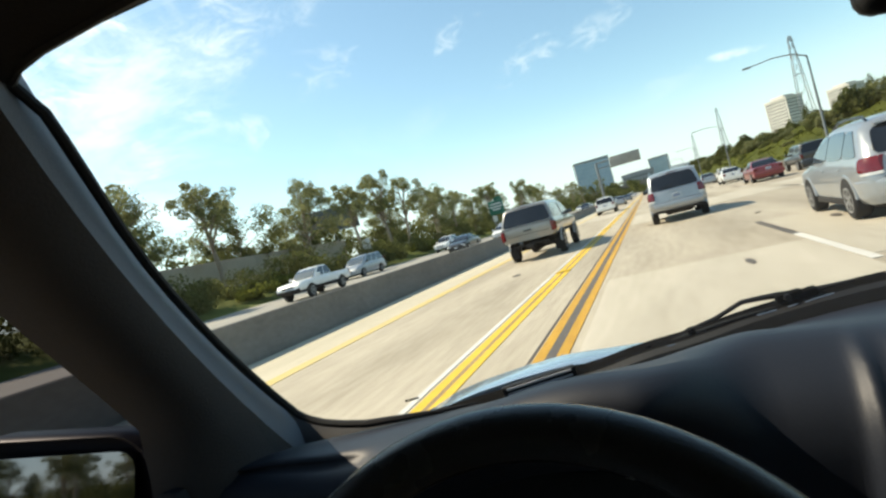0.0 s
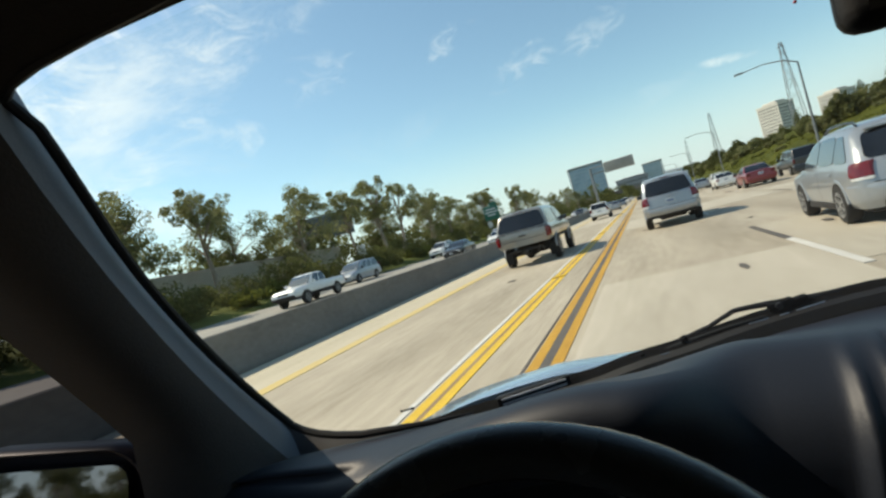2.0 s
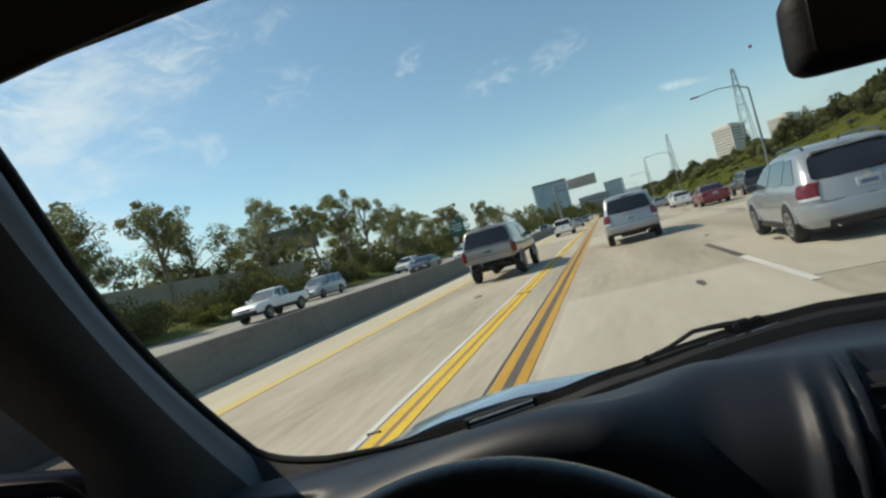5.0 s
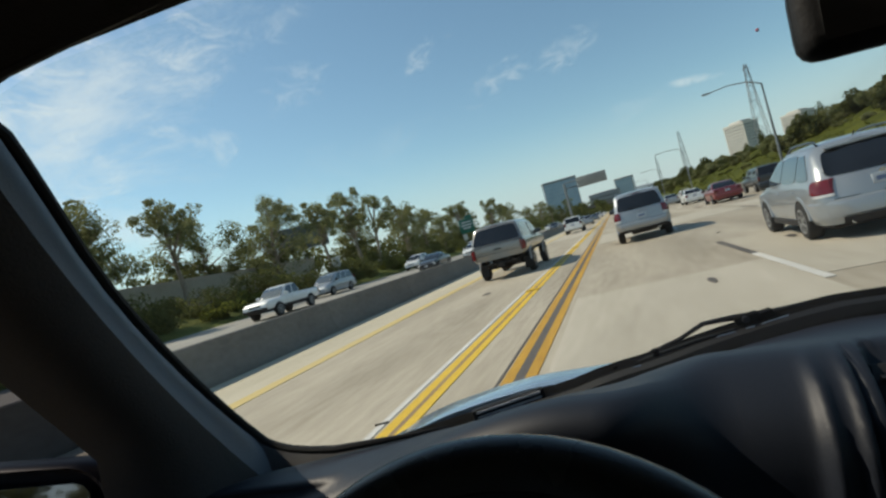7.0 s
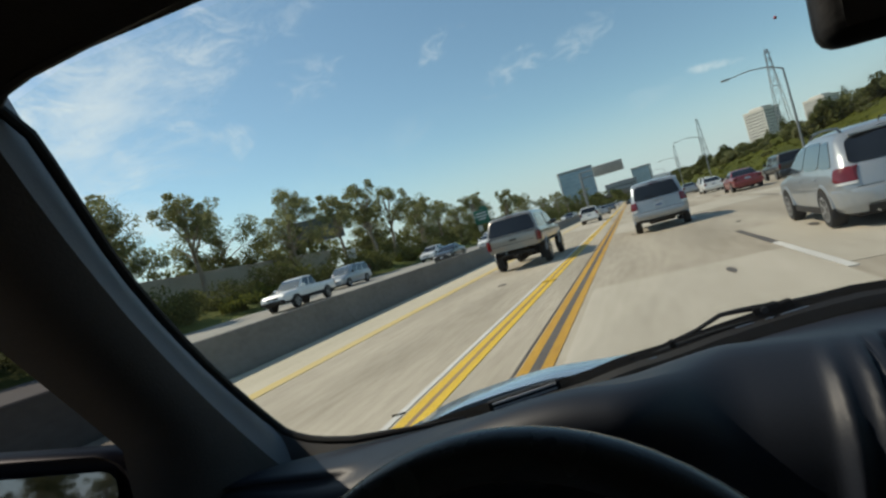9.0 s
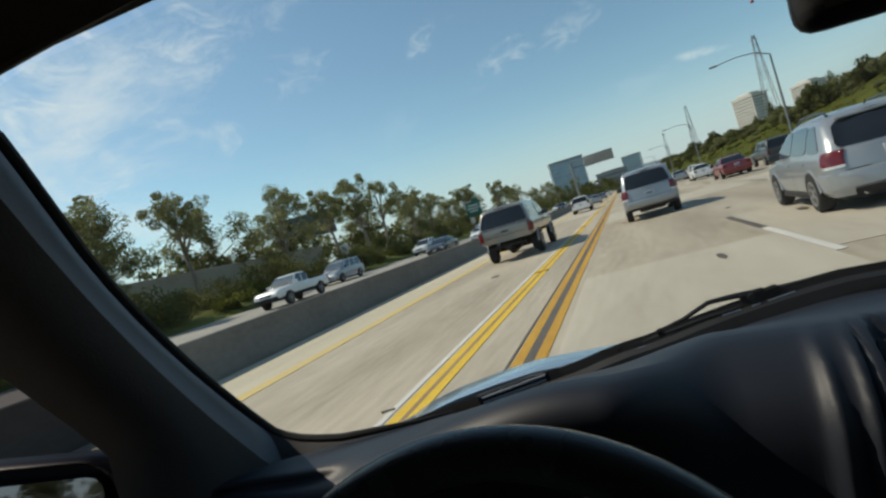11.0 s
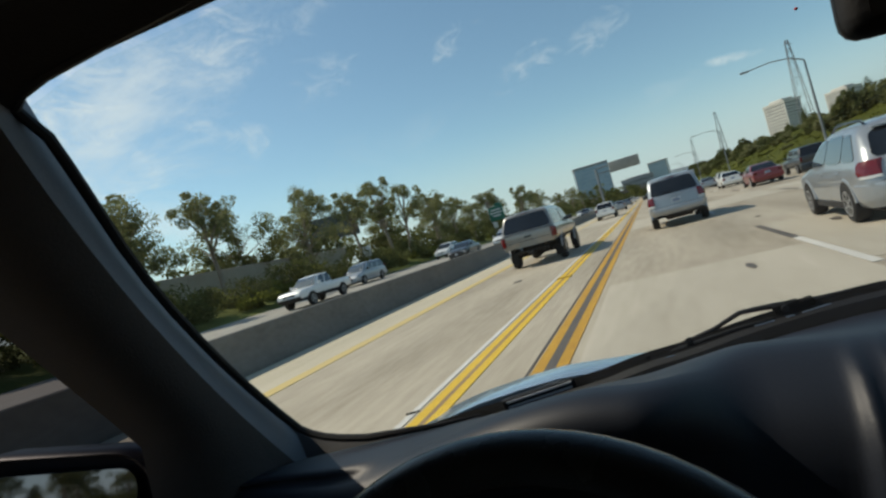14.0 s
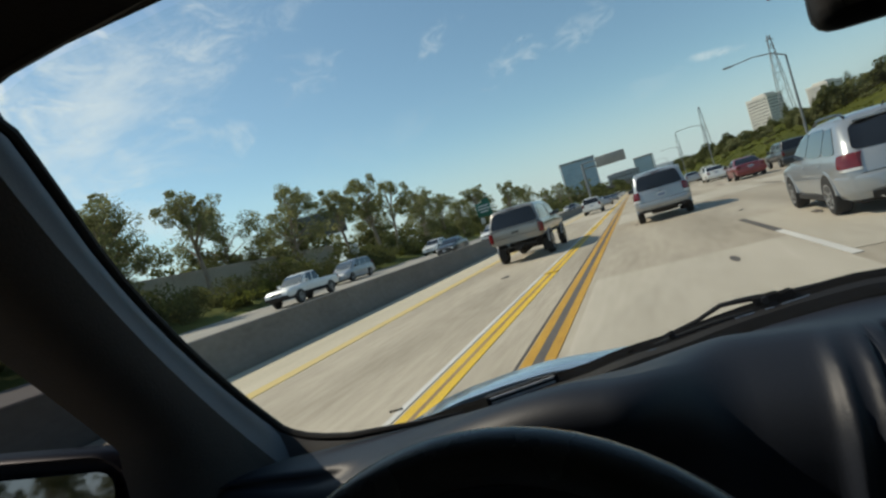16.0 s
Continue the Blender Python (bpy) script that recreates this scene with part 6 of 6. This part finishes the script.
# distance haze is mixed into the hills' base colour as blue-grey
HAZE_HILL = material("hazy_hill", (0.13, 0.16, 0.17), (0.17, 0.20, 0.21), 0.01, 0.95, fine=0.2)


def street_lamp(x, y, z, height, arm):
    s = thing("street_lamp", "tall grey street lamp with a long curved arm", "lamp post", (x, y, z), 0, "street lamps")
    part("pole", tube(bmesh.new(), [(0, 0, 0), (0, 0, height * 0.5), (0, 0, height)], [0.14, 0.11, 0.075], 10), STEEL, s)
    part("arm", tube(bmesh.new(), [(0, 0, height), (-arm * 0.25, 0, height + 0.55), (-arm * 0.6, 0, height + 0.75), (-arm, 0, height + 0.60)], [0.07, 0.06, 0.05, 0.045], 8), STEEL, s)
    part("lamp_head", boxed(-arm - 0.75, -arm, -0.16, 0.16, height + 0.50, height + 0.66, 0.05, 3), STEEL, s)
    part("base_plate", boxed(-0.25, 0.25, -0.25, 0.25, -0.1, 0.05, 0.02), STEEL, s)
    return s


first = street_lamp(15.9, 58.0, -0.1, 9.4, 4.4)
copy_thing(first, pose(15.9, 118.0, -0.1))
copy_thing(first, pose(15.9, 176.0, -0.1))
copy_thing(first, pose(15.9, 236.0, -0.1))


def pylon(x, y, height, base):
    t = thing("pylon", "grey lattice power pylon behind the bank", "pylon", (x, y, 3.5), 0, "power pylons")
    n = 9
    lv = [(height * (1 - (1 - i / n) ** 1.25), base * (1 - i / n) ** 1.1 + 0.45) for i in range(n + 1)]
    for sx, sy in ((-1, -1), (1, -1), (1, 1), (-1, 1)):
        part("leg", tube(bmesh.new(), [(sx * b, sy * b, z) for z, b in lv], 0.14, 4), STEEL, t)
    bm = bmesh.new()
    for (z0, b0), (z1, b1) in zip(lv, lv[1:]):
        for (ax, ay), (cx, cy) in (((-1, -1), (1, -1)), ((1, -1), (1, 1)), ((1, 1), (-1, 1)), ((-1, 1), (-1, -1))):
            tube(bm, [(ax * b0, ay * b0, z0), (cx * b1, cy * b1, z1)], 0.06, 3)
            tube(bm, [(cx * b0, cy * b0, z0), (ax * b1, ay * b1, z1)], 0.06, 3)
    tagged(part("bracing", bm, STEEL, t), kind="stuff")
    for z, a in ((height * 0.62, 2.0), (height * 0.95, 1.6)):
        part("cross_arm", tube(bmesh.new(), [(-a, 0, z), (0, 0, z + 0.7), (a, 0, z)], [0.1, 0.22, 0.1], 4), STEEL, t)
    return t


p1 = pylon(65.0, 252.0, 42.0, 2.3)
copy_thing(p1, pose(59.0, 436.0, 3.5))
copy_thing(p1, pose(58.0, 640.0, 3.5))

# green guide sign and small signs beyond the barrier
g = thing("guide_sign", "green freeway guide sign on two posts beyond the oncoming lanes", "road sign", (-26.5, 98.0, 0.9))
part("panel", boxed(-1.45, 1.45, -0.06, 0.0, 3.2, 5.9, 0.04), GREEN_SIGN, g)
part("exit_tab", boxed(-0.1, 1.3, -0.06, 0.0, 5.94, 6.5, 0.03), GREEN_SIGN, g)
for x in (-1.0, 1.0):
    part("post", boxed(x - 0.1, x + 0.1, 0.02, 0.22, -0.3, 5.8), STEEL, g)
for z, w in ((5.25, 1.0), (4.7, 1.2), (4.15, 0.8)):
    part("text_bar", boxed(-w, w, -0.075, -0.06, z - 0.14, z + 0.14), SIGN_WHITE, g)
for x, y in ((-26.2, 46.0), (-26.4, 95.0)):
    q = thing("small_sign", "small pale sign plate on a thin post", "road sign", (x, y, 0.9), 0, "small signs")
    part("plate", boxed(-0.42, 0.42, -0.02, 0.0, 1.9, 2.9, 0.01), SIGN_WHITE, q)
    part("post", boxed(-0.05, 0.05, 0.0, 0.08, -0.2, 2.8), STEEL, q)
b = thing("billboard", "dark backed billboard on a post among the trees", "billboard", (-42.0, 66.0, 3.0), 28)
part("panel", boxed(-3.6, 3.6, -0.2, 0.2, 4.2, 7.6, 0.05), SIGN_BACK, b)
part("post", tube(bmesh.new(), [(0, 0.4, -0.5), (0, 0.4, 7.0)], 0.28, 10), STEEL, b)
part("catwalk", boxed(-3.6, 3.6, -0.9, -0.2, 4.0, 4.1), STEEL, b)
# gantry sign far ahead
gan = thing("gantry_sign", "grey-tan overhead sign on a cantilever gantry ahead", "road sign", (-8.3, 116.0, 0.0))
part("panel", boxed(2.8, 8.8, -0.2, 0.0, 7.6, 9.8, 0.05), GANTRY_FACE, gan)
part("post", tube(bmesh.new(), [(0, 0.3, 0.2), (0, 0.3, 9.3)], 0.28, 10), STEEL, gan)
for z in (8.1, 9.3):
    part("arm", tube(bmesh.new(), [(0, 0.3, z), (4.4, 0.3, z), (8.8, 0.3, z)], 0.12, 8), STEEL, gan)
# long wall and low house among the trees
w = thing("block_wall", "tan block wall behind the verge, in tree shade", "wall", (-35.0, 2.0, gz(-35.0)))
for k in range(8):
    part("wall_panel", boxed(-0.12, 0.12, 22.0 + 4.02 * k, 26.0 + 4.02 * k, -0.3, 2.5, 0.02), TAN_WALL, w)


# ---- buildings ----
def office(name, label, x, y, w, d, h, z, turn, wall, pane_mat, cols, rows, frame=0.35, side_cols=5, crown=3.0):
    o = thing(name, label, "building", (x, y, z), turn)
    wallob = part("wall", boxed(-w / 2, w / 2, -d / 2, d / 2, -z - 2, h, 0.2), wall, o, smooth=False)
    part("roof_house", boxed(-w * 0.33, w * 0.33, -d * 0.3, d * 0.3, h, h + crown, 0.1), wall, o)
    part("parapet", boxed(-w / 2 - 0.3, w / 2 + 0.3, -d / 2 - 0.3, d / 2 + 0.3, h - 1.6, h + 0.4, 0.1), wall, o)
    cw, ch = (w - 2) / cols, (h - 4) / rows
    pw, ph = cw * (1 - frame), ch * (1 - frame)
    front = finish("window", boxed(-pw / 2, pw / 2, -0.06, 0.25, -ph / 2, ph / 2), pane_mat, False)
    cs = (d - 2) / side_cols
    ps = cs * (1 - frame)
    flank = finish("window", boxed(-0.25, 0.06, -ps / 2, ps / 2, -ph / 2, ph / 2), pane_mat, False)
    for r in range(rows):
        zz = 2 + ch * (r + 0.5)
        for c in range(cols):
            ob = new("window", front)
            ob.parent = o
            ob.matrix_basis = pose(-w / 2 + 1 + cw * (c + 0.5), -d / 2, zz)
        for c in range(side_cols):
            ob = new("window", flank)
            ob.parent = o
            ob.matrix_basis = pose(w / 2 if turn < 0 else -w / 2, -d / 2 + 1 + cs * (c + 0.5), zz, 0, 0, 0 if turn < 0 else 180)
    return o


def place(az, dist):
    return dist * math.sin(radians(az)), dist * math.cos(radians(az))


x, y = place(12.9, 720)
office("office_tower", "pale concrete office tower with a grid of small windows", x, y, 25, 26, 57, 3, 40, TOWER, TOWER_GLASS, 9, 15, 0.42, 9)
x, y = place(17.3, 820)
office("office_tower", "pale concrete office tower half hidden behind the bank", x, y, 26, 27, 57, 3, 38, TOWER, TOWER_GLASS, 9, 15, 0.42, 9)
x, y = place(-4.6, 600)
office("glass_office", "blue mirrored glass office block", x, y, 36, 24, 47, 0, 10, GREY_WALL, BLUE_GLASS, 12, 10, 0.06, 5, 0.5)
x, y = place(1.8, 800)
office("glass_office", "hazy blue glass office block further off", x, y, 24, 20, 41, 0, -10, GREY_WALL, BLUE_GLASS, 8, 8, 0.08, 5, 0.5)
x, y = place(-0.4, 560)
office("low_office", "low grey office block behind the trees ahead", x, y, 30, 16, 20, 0, 0, GREY_WALL, TOWER_GLASS, 10, 4, 0.4, 4, 1.0)

# bridge over the road far ahead
br = thing("overpass", "grey concrete bridge crossing the freeway far ahead", "bridge", (0, 430.0, 0))
part("deck", boxed(-90, 110, -6, 6, 6.2, 7.9, 0.1), BARRIER, br)
part("rail", boxed(-90, 110, -6.2, -5.9, 7.9, 8.9, 0.05), BARRIER, br)
for px in (-26, -6.4, 20):
    part("pier", boxed(px - 0.8, px + 0.8, -4, 4, -0.3, 6.3, 0.2), BARRIER, br)
# woods and hills where the road ends
r4 = np.random.default_rng(15)
cs = []
for _ in range(420):
    az, dist = r4.uniform(-16, 12), r4.uniform(330, 560)
    if -6 < math.sin(radians(az)) * dist < 20 and dist < 430:
        continue
    px, py = place(az, dist)
    cs.append((px, py, r4.uniform(1.0, 9.0)))
v, f = leaf_cloud(r4, cs, r4.uniform(2.5, 5.5, len(cs)), 60, 1.3)
tagged(new("far_wood", leaf_mesh("far_wood", v, f, LEAF_DARK)), "hazy dark trees where the road ends", "wood", kind="stuff")
rows = []
for k in range(5):
    rows.append([(px, 2600 + k * 260, (k / 4) ** 0.8 * max(5, 70 + 40 * math.sin(px * 0.0021) + 25 * math.sin(px * 0.0067 + 1))) for px in range(-3600, 3601, 120)])
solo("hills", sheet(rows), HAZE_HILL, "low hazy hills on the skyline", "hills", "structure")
